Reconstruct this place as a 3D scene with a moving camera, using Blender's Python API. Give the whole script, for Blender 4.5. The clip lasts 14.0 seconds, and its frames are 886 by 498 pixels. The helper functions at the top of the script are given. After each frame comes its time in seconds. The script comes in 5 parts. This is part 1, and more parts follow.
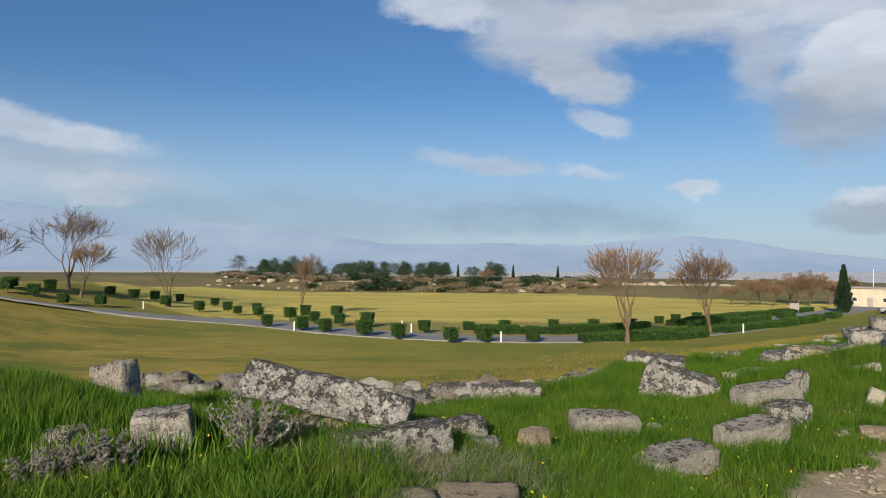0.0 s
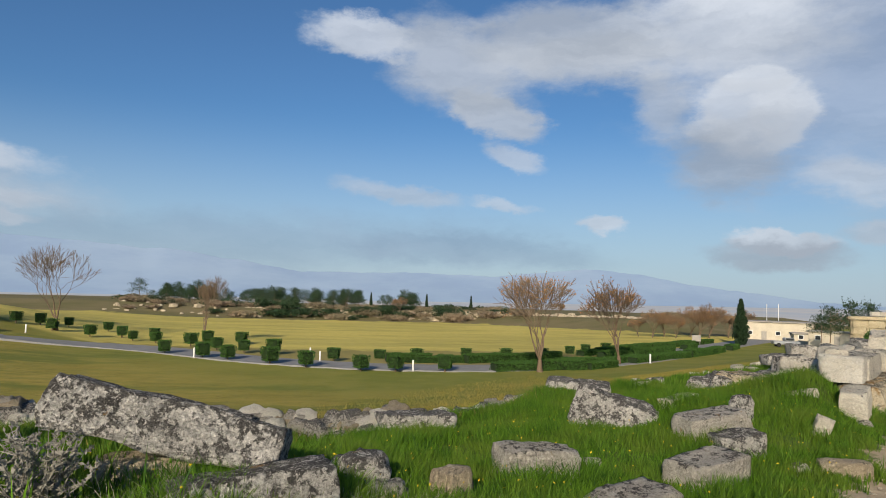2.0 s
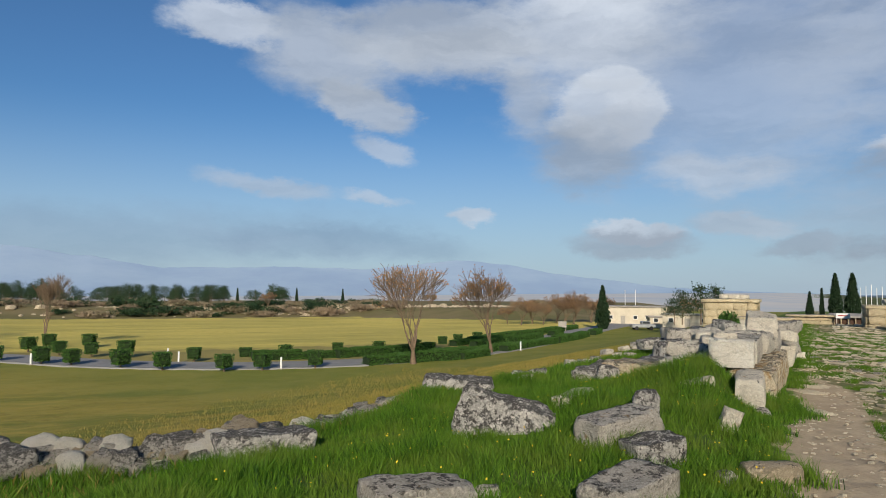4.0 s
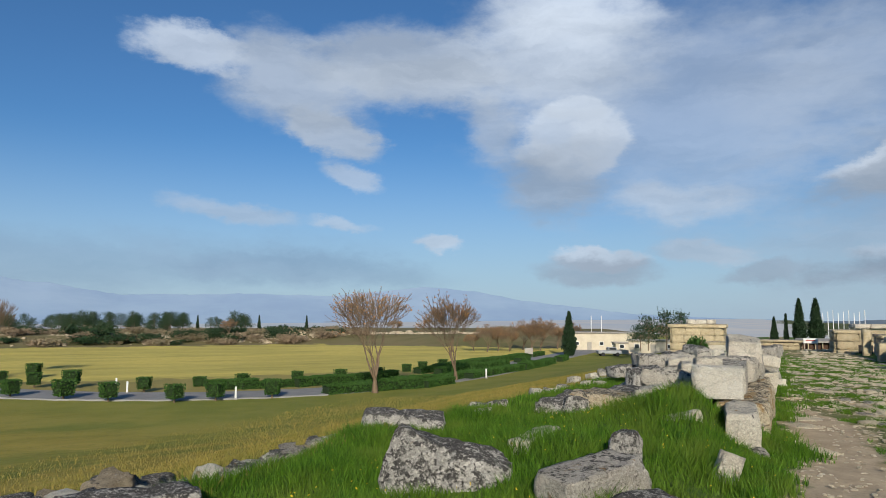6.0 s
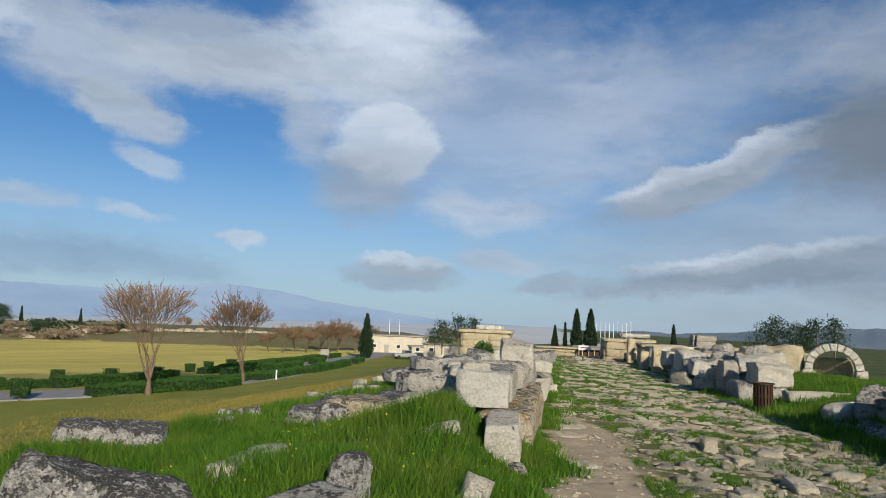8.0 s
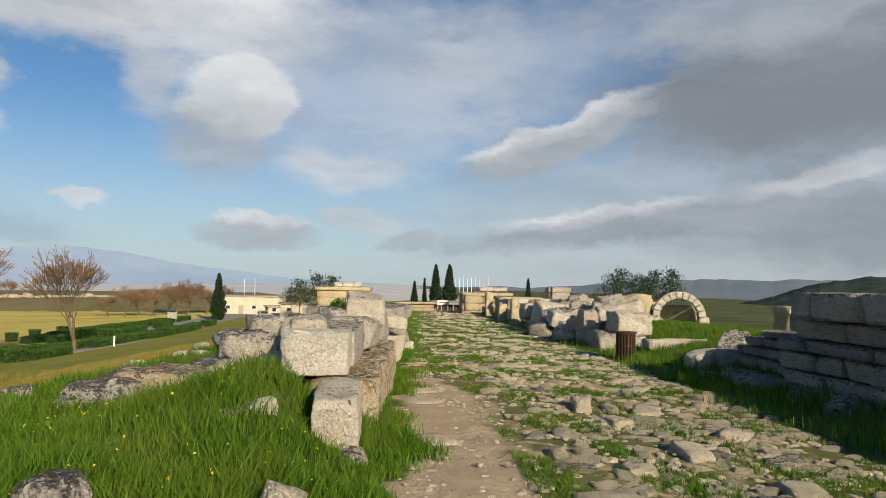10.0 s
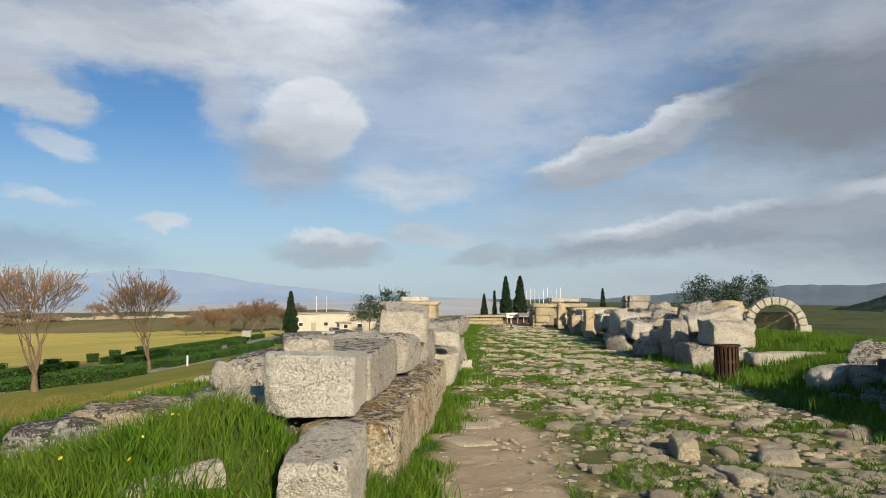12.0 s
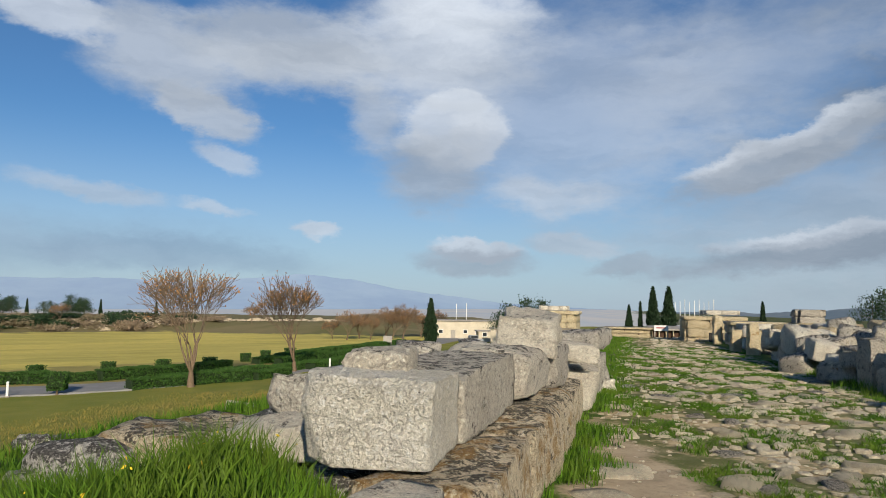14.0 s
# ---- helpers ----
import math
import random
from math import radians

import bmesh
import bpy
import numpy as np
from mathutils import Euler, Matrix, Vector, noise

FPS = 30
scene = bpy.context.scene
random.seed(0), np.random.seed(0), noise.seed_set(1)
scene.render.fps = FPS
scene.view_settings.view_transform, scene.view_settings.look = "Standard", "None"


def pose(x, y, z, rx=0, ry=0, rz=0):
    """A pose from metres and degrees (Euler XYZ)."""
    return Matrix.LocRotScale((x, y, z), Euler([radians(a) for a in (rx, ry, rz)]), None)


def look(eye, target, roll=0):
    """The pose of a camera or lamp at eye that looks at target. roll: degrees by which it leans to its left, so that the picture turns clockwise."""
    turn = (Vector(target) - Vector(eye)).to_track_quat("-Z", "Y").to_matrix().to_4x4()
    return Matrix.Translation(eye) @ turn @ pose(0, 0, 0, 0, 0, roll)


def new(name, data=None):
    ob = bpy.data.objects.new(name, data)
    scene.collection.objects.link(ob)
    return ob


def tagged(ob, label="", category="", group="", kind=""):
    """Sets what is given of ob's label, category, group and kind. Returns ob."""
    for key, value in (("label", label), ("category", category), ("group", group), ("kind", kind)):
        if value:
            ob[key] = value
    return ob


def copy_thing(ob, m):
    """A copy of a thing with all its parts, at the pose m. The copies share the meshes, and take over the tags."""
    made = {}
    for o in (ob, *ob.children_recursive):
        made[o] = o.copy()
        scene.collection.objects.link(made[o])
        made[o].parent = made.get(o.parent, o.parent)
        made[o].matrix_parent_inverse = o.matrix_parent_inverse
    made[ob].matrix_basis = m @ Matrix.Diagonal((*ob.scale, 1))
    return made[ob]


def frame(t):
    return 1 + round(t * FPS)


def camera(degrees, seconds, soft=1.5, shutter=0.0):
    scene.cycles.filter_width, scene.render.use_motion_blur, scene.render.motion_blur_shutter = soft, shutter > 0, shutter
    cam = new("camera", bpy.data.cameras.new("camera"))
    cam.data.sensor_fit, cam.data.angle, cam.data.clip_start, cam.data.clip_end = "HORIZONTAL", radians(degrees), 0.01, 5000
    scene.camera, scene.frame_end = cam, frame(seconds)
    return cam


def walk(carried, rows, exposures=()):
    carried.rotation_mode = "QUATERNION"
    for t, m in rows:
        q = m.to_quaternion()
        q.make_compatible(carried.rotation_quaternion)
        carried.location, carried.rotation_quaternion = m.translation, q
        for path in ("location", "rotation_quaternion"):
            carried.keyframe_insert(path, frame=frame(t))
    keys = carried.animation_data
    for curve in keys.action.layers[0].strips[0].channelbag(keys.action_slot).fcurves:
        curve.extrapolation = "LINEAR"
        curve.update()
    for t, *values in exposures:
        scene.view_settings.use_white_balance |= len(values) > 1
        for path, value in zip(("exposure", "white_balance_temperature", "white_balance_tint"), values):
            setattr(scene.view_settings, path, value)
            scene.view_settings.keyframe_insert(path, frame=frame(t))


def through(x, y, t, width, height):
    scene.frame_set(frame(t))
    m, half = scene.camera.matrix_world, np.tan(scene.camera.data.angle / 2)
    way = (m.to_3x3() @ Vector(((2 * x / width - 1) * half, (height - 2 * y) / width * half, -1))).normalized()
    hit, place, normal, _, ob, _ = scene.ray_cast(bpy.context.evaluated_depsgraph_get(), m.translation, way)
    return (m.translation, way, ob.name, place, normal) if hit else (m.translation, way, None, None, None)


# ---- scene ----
cam = camera(64.6, 14.0, soft=0.9)
PATH = [
    (0, (-0.000, 0.000, 1.550), (0.143, 1.994, 1.591), 0.70),
    (0.5, (0.110, 0.438, 1.461), (0.214, 2.434, 1.542), 2.08),
    (1, (0.266, 0.708, 1.447), (0.266, 2.707, 1.497), 2.83),
    (1.5, (0.239, 1.129, 1.269), (0.482, 3.111, 1.382), 1.69),
    (2, (0.276, 1.619, 1.232), (0.658, 3.578, 1.362), 1.80),
    (2.1, (0.281, 1.701, 1.216), (0.652, 3.654, 1.435), 1.16),
    (2.5, (0.373, 2.048, 1.222), (0.950, 3.961, 1.300), -0.24),
    (3, (0.457, 2.447, 1.225), (1.199, 4.303, 1.297), 0.11),
    (3.2, (0.506, 2.626, 1.206), (1.233, 4.487, 1.289), 0.33),
    (5.3, (1.428, 4.406, 1.135), (2.178, 6.250, 1.330), 0.53),
    (5.5, (1.513, 4.544, 1.114), (2.273, 6.383, 1.320), -0.23),
    (6, (1.816, 4.843, 1.063), (2.632, 6.659, 1.255), 0.30),
    (6.5, (2.144, 5.117, 1.065), (2.953, 6.940, 1.214), -0.59),
    (7, (2.476, 5.410, 1.048), (3.330, 7.209, 1.235), 1.06),
    (7.5, (2.848, 5.623, 1.010), (3.745, 7.384, 1.316), 2.44),
    (8, (3.211, 5.802, 0.987), (4.490, 7.326, 1.196), 2.18),
    (8.5, (3.521, 6.063, 0.983), (5.037, 7.364, 1.081), 1.37),
    (8.7, (3.644, 6.182, 0.968), (5.165, 7.477, 1.068), 0.08),
    (10.8, (5.631, 7.546, 0.799), (7.219, 8.758, 0.892), 1.24),
    (11, (5.824, 7.667, 0.783), (7.419, 8.871, 0.863), 0.39),
    (11.5, (6.263, 7.984, 0.763), (7.742, 9.319, 0.941), -0.44),
    (12, (6.669, 8.212, 0.777), (8.097, 9.606, 0.916), -0.44),
    (12.5, (7.061, 8.461, 0.777), (8.538, 9.805, 0.896), 0.09),
    (13, (7.470, 8.770, 0.730), (8.758, 10.286, 0.942), -0.27),
    (13.5, (7.793, 9.105, 0.731), (9.007, 10.685, 0.897), 1.66),
    (14, (8.091, 9.488, 0.713), (9.210, 11.138, 0.876), 0.86),
]
LIGHT = [(0.0, 0.32, 6500, 10), (1.5, 0.30, 6500, 10), (3.0, 0.16, 6450, 10), (5.5, 0.21, 6100, 8), (7.0, 0.20, 6050, 8), (8.0, 0.20, 6100, 8), (8.5, 0.28, 6750, 9), (11.0, 0.40, 7150, 10), (11.5, 0.40, 6900, 9), (12.5, 0.36, 6750, 9), (14.0, 0.26, 6400, 9)]
walk(cam, [(t, look(eye, target, roll)) for t, eye, target, roll in PATH], LIGHT)

# ---- sky, sun and exposure ----
SUN_AZ, SUN_EL = 203.0, 22.0

# ---- the lie of the land ----
AX, AY = math.sin(math.radians(49.0)), math.cos(math.radians(49.0))


def along(x, y):
    return x * AX + y * AY


def across(x, y):
    return x * AY - y * AX


def ramp_z(v, keys):
    return np.interp(v, [k[0] for k in keys], [k[1] for k in keys])


def smooth01(v, a, b):
    t = np.clip((v - a) / (b - a), 0, 1)
    return t * t * (3 - 2 * t)


def height(x, y):
    """The ground's height: an old road running down beside a grassy bank, and fields below it."""
    x, y = np.asarray(x, float), np.asarray(y, float)
    s, d = along(x, y), across(x, y)
    p = ramp_z(s, [(-40, 0.6), (-6, 0.12), (0, 0.0), (3.5, -0.28), (6.5, -0.5), (9.5, -0.66), (12.5, -0.71), (25, -0.74), (60, -1.15), (140, -3.2), (400, -8)])
    # grassy bank left of the road, highest by the first fallen blocks
    bank = 0.25 * np.exp(-((s - 3.9) / 2.0) ** 2) * np.exp(-((d + 4.8) / 1.8) ** 2) + 0.40 * np.exp(-((s - 12.6) / 3.4) ** 2) * np.exp(-((d + 4.3) / 1.35) ** 2)
    bank = bank + 0.22 * np.exp(-((s - 15.2) / 1.3) ** 2) * np.exp(-((d + 4.0) / 0.75) ** 2) + 0.16 * np.exp(-((s - 14.2) / 0.9) ** 2) * np.exp(-((d + 3.5) / 0.55) ** 2) + 0.36 * np.exp(-((s - 15.35) / 0.75) ** 2) * np.exp(-((d + 3.48) / 0.52) ** 2) + 0.56 * np.exp(-((x + 4.1) / 1.5) ** 2 - ((y - 7.4) / 1.4) ** 2)
    # slope down to the fields
    edge = ramp_z(s, [(-20, -12), (4.8, -11.9), (7.7, -9.4), (8.7, -8.6), (9.6, -8.2), (11, -7.7), (14, -8.0), (17, -7.5), (24, -6.7)])
    bank = bank - 0.26 * smooth01(-d, 6.2, 8.2) * (1 - smooth01(s, 8, 12))
    o = np.maximum(edge - d, 0)
    fall = ramp_z(o, [(0, 0), (1.0, -0.55), (3.5, -1.25), (9, -2.5), (20, -5.2), (28, -6.2), (34, -6.4), (160, -6.5), (400, -8), (3000, -60)])
    left = p * np.clip(1 - o / 30, 0, 1) + fall
    left = left + np.minimum(0.0045 * np.maximum(-x - 18, 0) ** 2, 4.2 + 0 * x) * smooth01(y, 25, 60) * (1 - 0.75 * smooth01(y, 118, 170))
    ye = 192 - 0.75 * np.maximum(x - 45, 0)
    left = left + 2.4 * smooth01(y, ye, ye + 12) * smooth01(-d, 45, 70)
    # right of the road: verge, then open grass behind the walls
    q = np.maximum(d - 3.4, 0)
    right = p + ramp_z(q, [(0, 0), (1.4, 0.28), (3, 0.42), (5, 0.3), (9, -0.25), (30, -0.8), (200, -6), (3000, -60)])
    z = np.where(d < edge, left, np.where(d > 3.4, right, p)) + bank
    z = z + 0.03 * np.sin(1.7 * x + 0.6 * y) * np.sin(1.3 * y - 0.4 * x) * np.clip((np.abs(d + 1.2) - 0.8) / 1.5, 0, 1)
    return z


def hz(x, y):
    return float(height(x, y))


def place(s, d):
    """The ground point s metres along the old road and d to its right."""
    return s * AX + d * AY, s * AY - d * AX
world = bpy.data.worlds.new("sky")
scene.world = world
world.use_nodes = True


class Nodes:
    """A short way of writing node trees."""

    def __init__(self, tree):
        self.tree = tree
        tree.nodes.clear()

    def put(self, value, socket):
        if isinstance(value, bpy.types.NodeSocket):
            self.tree.links.new(value, socket)
        elif isinstance(value, tuple) and len(value) == 3 and socket.type == "RGBA":
            socket.default_value = (*value, 1)
        else:
            socket.default_value = value

    def add(self, kind, out=0, **inputs):
        node = self.tree.nodes.new(kind)
        for key, value in inputs.items():
            self.put(value, node.inputs[int(key[1:])] if key[0] == "i" and key[1:].isdigit() else node.inputs[key.replace("_", " ")])
        return node.outputs[out]

    def math(self, op, a, b=0.0, c=0.0):
        node = self.tree.nodes.new("ShaderNodeMath")
        node.operation = op
        for k, v in enumerate((a, b, c)):
            self.put(v, node.inputs[k])
        return node.outputs[0]

    def vmath(self, op, a, b=(0, 0, 0), out=0):
        node = self.tree.nodes.new("ShaderNodeVectorMath")
        node.operation = op
        self.put(a, node.inputs[0])
        self.put(b, node.inputs[1])
        return node.outputs[out]

    def noise(self, vec, scale, detail=4.0, rough=0.55, out=0, dist=0.0):
        return self.add("ShaderNodeTexNoise", out, Vector=vec, Scale=scale, Detail=detail, Roughness=rough, Distortion=dist)

    def step(self, v, a, b, lo=0.0, hi=1.0):
        node = self.tree.nodes.new("ShaderNodeMapRange")
        node.interpolation_type = "SMOOTHSTEP"
        for k, x in enumerate((v, a, b, lo, hi)):
            self.put(x, node.inputs[k])
        return node.outputs[0]

    def mix(self, f, a, b, blend="MIX"):
        node = self.tree.nodes.new("ShaderNodeMix")
        node.data_type, node.blend_type = "RGBA", blend
        self.put(f, node.inputs[0])
        self.put(a, node.inputs[6])
        self.put(b, node.inputs[7])
        return node.outputs[2]


def build_sky():
    n = Nodes(world.node_tree)
    ray = n.add("ShaderNodeTexCoord", 0)
    sky = n.tree.nodes.new("ShaderNodeTexSky")
    sky.sky_type, sky.sun_disc = "NISHITA", False
    sky.sun_elevation, sky.sun_rotation = radians(SUN_EL), radians(SUN_AZ)
    sky.air_density, sky.dust_density, sky.ozone_density = 1.0, 0.6, 3.0
    base = n.mix(1.0, sky.outputs[0], (0.042, 0.061, 0.077), "MULTIPLY")
    sep = n.tree.nodes.new("ShaderNodeSeparateXYZ")
    n.put(ray, sep.inputs[0])
    az = n.math("MULTIPLY", n.math("ARCTAN2", sep.outputs[0], sep.outputs[1]), 57.29578)
    el = n.math("MULTIPLY", n.math("ARCSINE", sep.outputs[2]), 57.29578)
    flat = n.add("ShaderNodeCombineXYZ", 0, i0=az, i1=el)
    # wind-torn edges: the plane of the clouds is warped at three sizes
    low = n.noise(n.vmath("MULTIPLY", flat, (0.10, 0.16, 1)), 1.0, 3.0, 0.5, 1)
    fine = n.noise(n.vmath("MULTIPLY", flat, (0.34, 0.60, 1)), 1.0, 8.0, 0.66, 1)
    warp = n.vmath("ADD", n.vmath("MULTIPLY", n.vmath("SUBTRACT", low, (0.5, 0.5, 0.5)), (4.0, 2.2, 0)), n.vmath("MULTIPLY", n.vmath("SUBTRACT", fine, (0.5, 0.5, 0.5)), (3.4, 2.1, 0)))
    here = n.vmath("ADD", flat, warp)
    grain = n.noise(n.vmath("MULTIPLY", flat, (0.22, 0.45, 1)), 1.0, 7.0, 0.6)
    wisp = n.noise(n.vmath("MULTIPLY", n.vmath("ADD", flat, warp), (0.07, 0.30, 1)), 1.0, 5.0, 0.6)
    col = base
    # a thin white haze over the land, towards the horizon
    col = n.mix(n.step(el, 15.0, -1.0, 0.0, 0.72), col, (0.40, 0.48, 0.57))

    def cloud(a, e, ra, re, rot, value, alpha, soft=0.5, under=0.0, blue=0.05):
        """One bank of cloud: its middle, half widths, slant, brightness, density, softness of its edge, and how much greyer it is below."""
        nonlocal col
        m = n.tree.nodes.new("ShaderNodeMapping")
        m.vector_type = "TEXTURE"
        n.put(here, m.inputs[0])
        m.inputs[1].default_value, m.inputs[2].default_value, m.inputs[3].default_value = (a, e, 0), (0, 0, radians(rot)), (ra, re, 1)
        far = n.vmath("LENGTH", m.outputs[0], out=1)
        far = n.math("ADD", far, n.math("MULTIPLY", n.math("SUBTRACT", grain, 0.5), 0.75))
        mask = n.step(far, 1.0 + soft * 0.28, 1.0 - soft * 0.72, 0.0, alpha)
        value = value * 0.79
        tone = n.mix(n.step(wisp, 0.32, 0.66), (value * 0.84 - blue, value * 0.84 - blue * 0.2, value * 0.84 + blue), (value * 1.08 - blue, value * 1.08 - blue * 0.2, value * 1.08 + blue))
        if under:
            loc = n.tree.nodes.new("ShaderNodeSeparateXYZ")
            n.put(m.outputs[0], loc.inputs[0])
            tone = n.mix(n.step(loc.outputs[1], 0.55, -0.5), tone, (value * (1 - under) - blue, value * (1 - under) - blue * 0.2, value * (1 - under) + blue))
        col = n.mix(mask, col, tone)

    # veils first, then banks from far to near
    cloud(44, 16, 17, 9, 0, 0.62, 0.55, 0.9)
    cloud(76, 7, 30, 9, 4, 0.49, 0.60, 0.9)
    cloud(58, 18, 12, 6, 10, 0.60, 0.40, 0.9)
    cloud(-26, 6.5, 12, 2.2, -4, 0.58, 0.55, 0.9)
    # the great white bank and its lobes
    cloud(3.8, 20.2, 5.0, 1.5, -6, 0.72, 0.80, 0.6)
    cloud(12.0, 18.6, 6.8, 3.9, -12, 0.57, 0.80, 0.65)
    cloud(22.5, 18.8, 8.0, 2.3, 0, 0.60, 0.80, 0.7)
    cloud(15.0, 14.9, 4.6, 1.9, -22, 0.56, 0.82, 0.5)
    cloud(21.4, 20.6, 9.0, 3.0, 0, 0.58, 0.80, 0.7)
    cloud(33, 20.8, 10, 5.4, 0, 0.66, 0.82, 0.85)
    cloud(34, 24, 7.0, 4.0, 0, 0.86, 0.70, 0.9)
    cloud(28.2, 15.2, 2.4, 3.6, 24, 0.56, 0.65, 0.8)
    cloud(33.2, 10.6, 4.6, 3.2, 0, 0.48, 0.75, 0.8, 0.0, 0.05)
    cloud(34.0, 14.6, 3.4, 2.6, 0, 0.74, 0.80, 0.50, 0.14)
    cloud(36.8, 13.8, 2.4, 2.6, 0, 0.72, 0.80, 0.50, 0.16)
    cloud(32.0, 13.0, 2.0, 1.4, 10, 0.68, 0.70, 0.55, 0.3)
    cloud(35.2, 16.6, 2.3, 1.2, 0, 0.76, 0.80, 0.45, 0.1)
    cloud(42.3, 9.0, 5.2, 1.8, -4, 0.66, 0.60, 0.8)
    cloud(35.0, 12.4, 2.8, 1.8, 0, 0.62, 0.60, 0.8, 0.14)
    # small flakes below it
    cloud(16.8, 11.4, 3.0, 1.0, -14, 0.64, 0.62, 0.7)
    cloud(7.2, 8.1, 5.0, 0.9, -9, 0.62, 0.55, 0.8)
    cloud(15.6, 7.3, 3.0, 0.6, -5, 0.66, 0.55, 0.8)
    cloud(23.8, 5.9, 2.2, 0.7, -9, 0.68, 0.70, 0.6)
    cloud(13.5, 3.7, 11.5, 1.5, -2, 0.38, 0.42, 0.85, 0.0, 0.09)
    cloud(-12, 3.2, 30, 2.6, 3, 0.39, 0.40, 0.9, 0.0, 0.09)
    cloud(37.0, 3.6, 5.4, 1.1, -4, 0.42, 0.65, 0.7, 0.0, 0.05)
    cloud(37.2, 4.5, 4.4, 0.8, -6, 0.72, 0.80, 0.5, 0.35)
    cloud(44.8, 4.7, 4.0, 0.9, -6, 0.58, 0.60, 0.7)
    cloud(-25.4, 9.0, 8.0, 1.2, -9, 0.68, 0.70, 0.7)
    cloud(-22.0, 5.8, 4.0, 0.7, 3, 0.64, 0.55, 0.8)
    cloud(-22.0, 4.5, 3.2, 0.6, -5, 0.64, 0.55, 0.8)
    # dark rain cloud over the hills, with lit rims
    cloud(80, 15, 17, 6.4, 6, 0.27, 0.90, 0.8, 0.12, 0.03)
    cloud(84, 4.6, 16, 4.2, 0, 0.27, 0.65, 0.9, 0.0, 0.04)
    cloud(76, 20.5, 14, 3.4, 0, 0.46, 0.70, 0.9)
    cloud(60.5, 11.6, 9.0, 1.7, 20, 0.44, 0.80, 0.6, 0.0, 0.04)
    cloud(60.5, 12.6, 9.0, 0.9, 21, 0.72, 0.80, 0.6, 0.3)
    cloud(66, 4.9, 16.0, 1.4, 8, 0.38, 0.75, 0.6, 0.0, 0.05)
    cloud(63.5, 5.9, 9.0, 0.7, 9, 0.70, 0.75, 0.7, 0.3)
    cloud(82, 8.6, 9.0, 1.0, 10, 0.62, 0.60, 0.8)
    cloud(49, 3.4, 4.0, 0.8, 8, 0.40, 0.60, 0.7, 0.0, 0.05)
    out = n.tree.nodes.new("ShaderNodeOutputWorld")
    n.put(n.add("ShaderNodeBackground", 0, Color=col, Strength=1.0), out.inputs[0])


build_sky()
sun_lamp = new("sun", bpy.data.lights.new("sun", "SUN"))
sun_lamp.data.energy, sun_lamp.data.angle, sun_lamp.data.color = 4.7, radians(0.6), (1.0, 0.87, 0.69)
sun_way = Vector((math.sin(radians(SUN_AZ)) * math.cos(radians(SUN_EL)), math.cos(radians(SUN_AZ)) * math.cos(radians(SUN_EL)), math.sin(radians(SUN_EL))))
sun_lamp.matrix_world = Matrix.Translation((0, -30, 40)) @ sun_way.to_track_quat("Z", "Y").to_matrix().to_4x4()

# ---- materials ----
def material(name):
    m = bpy.data.materials.new(name)
    m.use_nodes = True
    n = Nodes(m.node_tree)
    n.out = n.tree.nodes.new("ShaderNodeOutputMaterial")
    return m, n


def finish(n, color, rough=0.9, bump=None, depth=0.02, strength=0.6, metal=0.0, spec=0.3, through=None, glow=None):
    b = n.tree.nodes.new("ShaderNodeBsdfPrincipled")
    n.put(color, b.inputs["Base Color"])
    n.put(rough, b.inputs["Roughness"])
    b.inputs["Metallic"].default_value, b.inputs["Specular IOR Level"].default_value = metal, spec
    if glow:
        n.put(color, b.inputs["Emission Color"])
        b.inputs["Emission Strength"].default_value = glow
    if bump is not None:
        k = n.tree.nodes.new("ShaderNodeBump")
        k.inputs["Strength"].default_value, k.inputs["Distance"].default_value = strength, depth
        n.put(bump, k.inputs["Height"])
        n.put(k.outputs[0], b.inputs["Normal"])
    last = b.outputs[0]
    if through is not None:
        t = n.tree.nodes.new("ShaderNodeBsdfTranslucent")
        n.put(color, t.inputs[0])
        x = n.tree.nodes.new("ShaderNodeMixShader")
        x.inputs[0].default_value = through
        n.put(last, x.inputs[1])
        n.put(t.outputs[0], x.inputs[2])
        last = x.outputs[0]
    n.put(last, n.out.inputs[0])


def own_space(n):
    """Each piece's own coordinates, shifted by its random number, so that no two pieces look alike."""
    info = n.tree.nodes.new("ShaderNodeObjectInfo")
    return n.vmath("ADD", n.add("ShaderNodeTexCoord", 3), n.vmath("MULTIPLY", n.add("ShaderNodeCombineXYZ", i0=info.outputs["Random"], i1=info.outputs["Random"], i2=1.0), (37.0, 91.0, 0.0))), info.outputs["Random"]


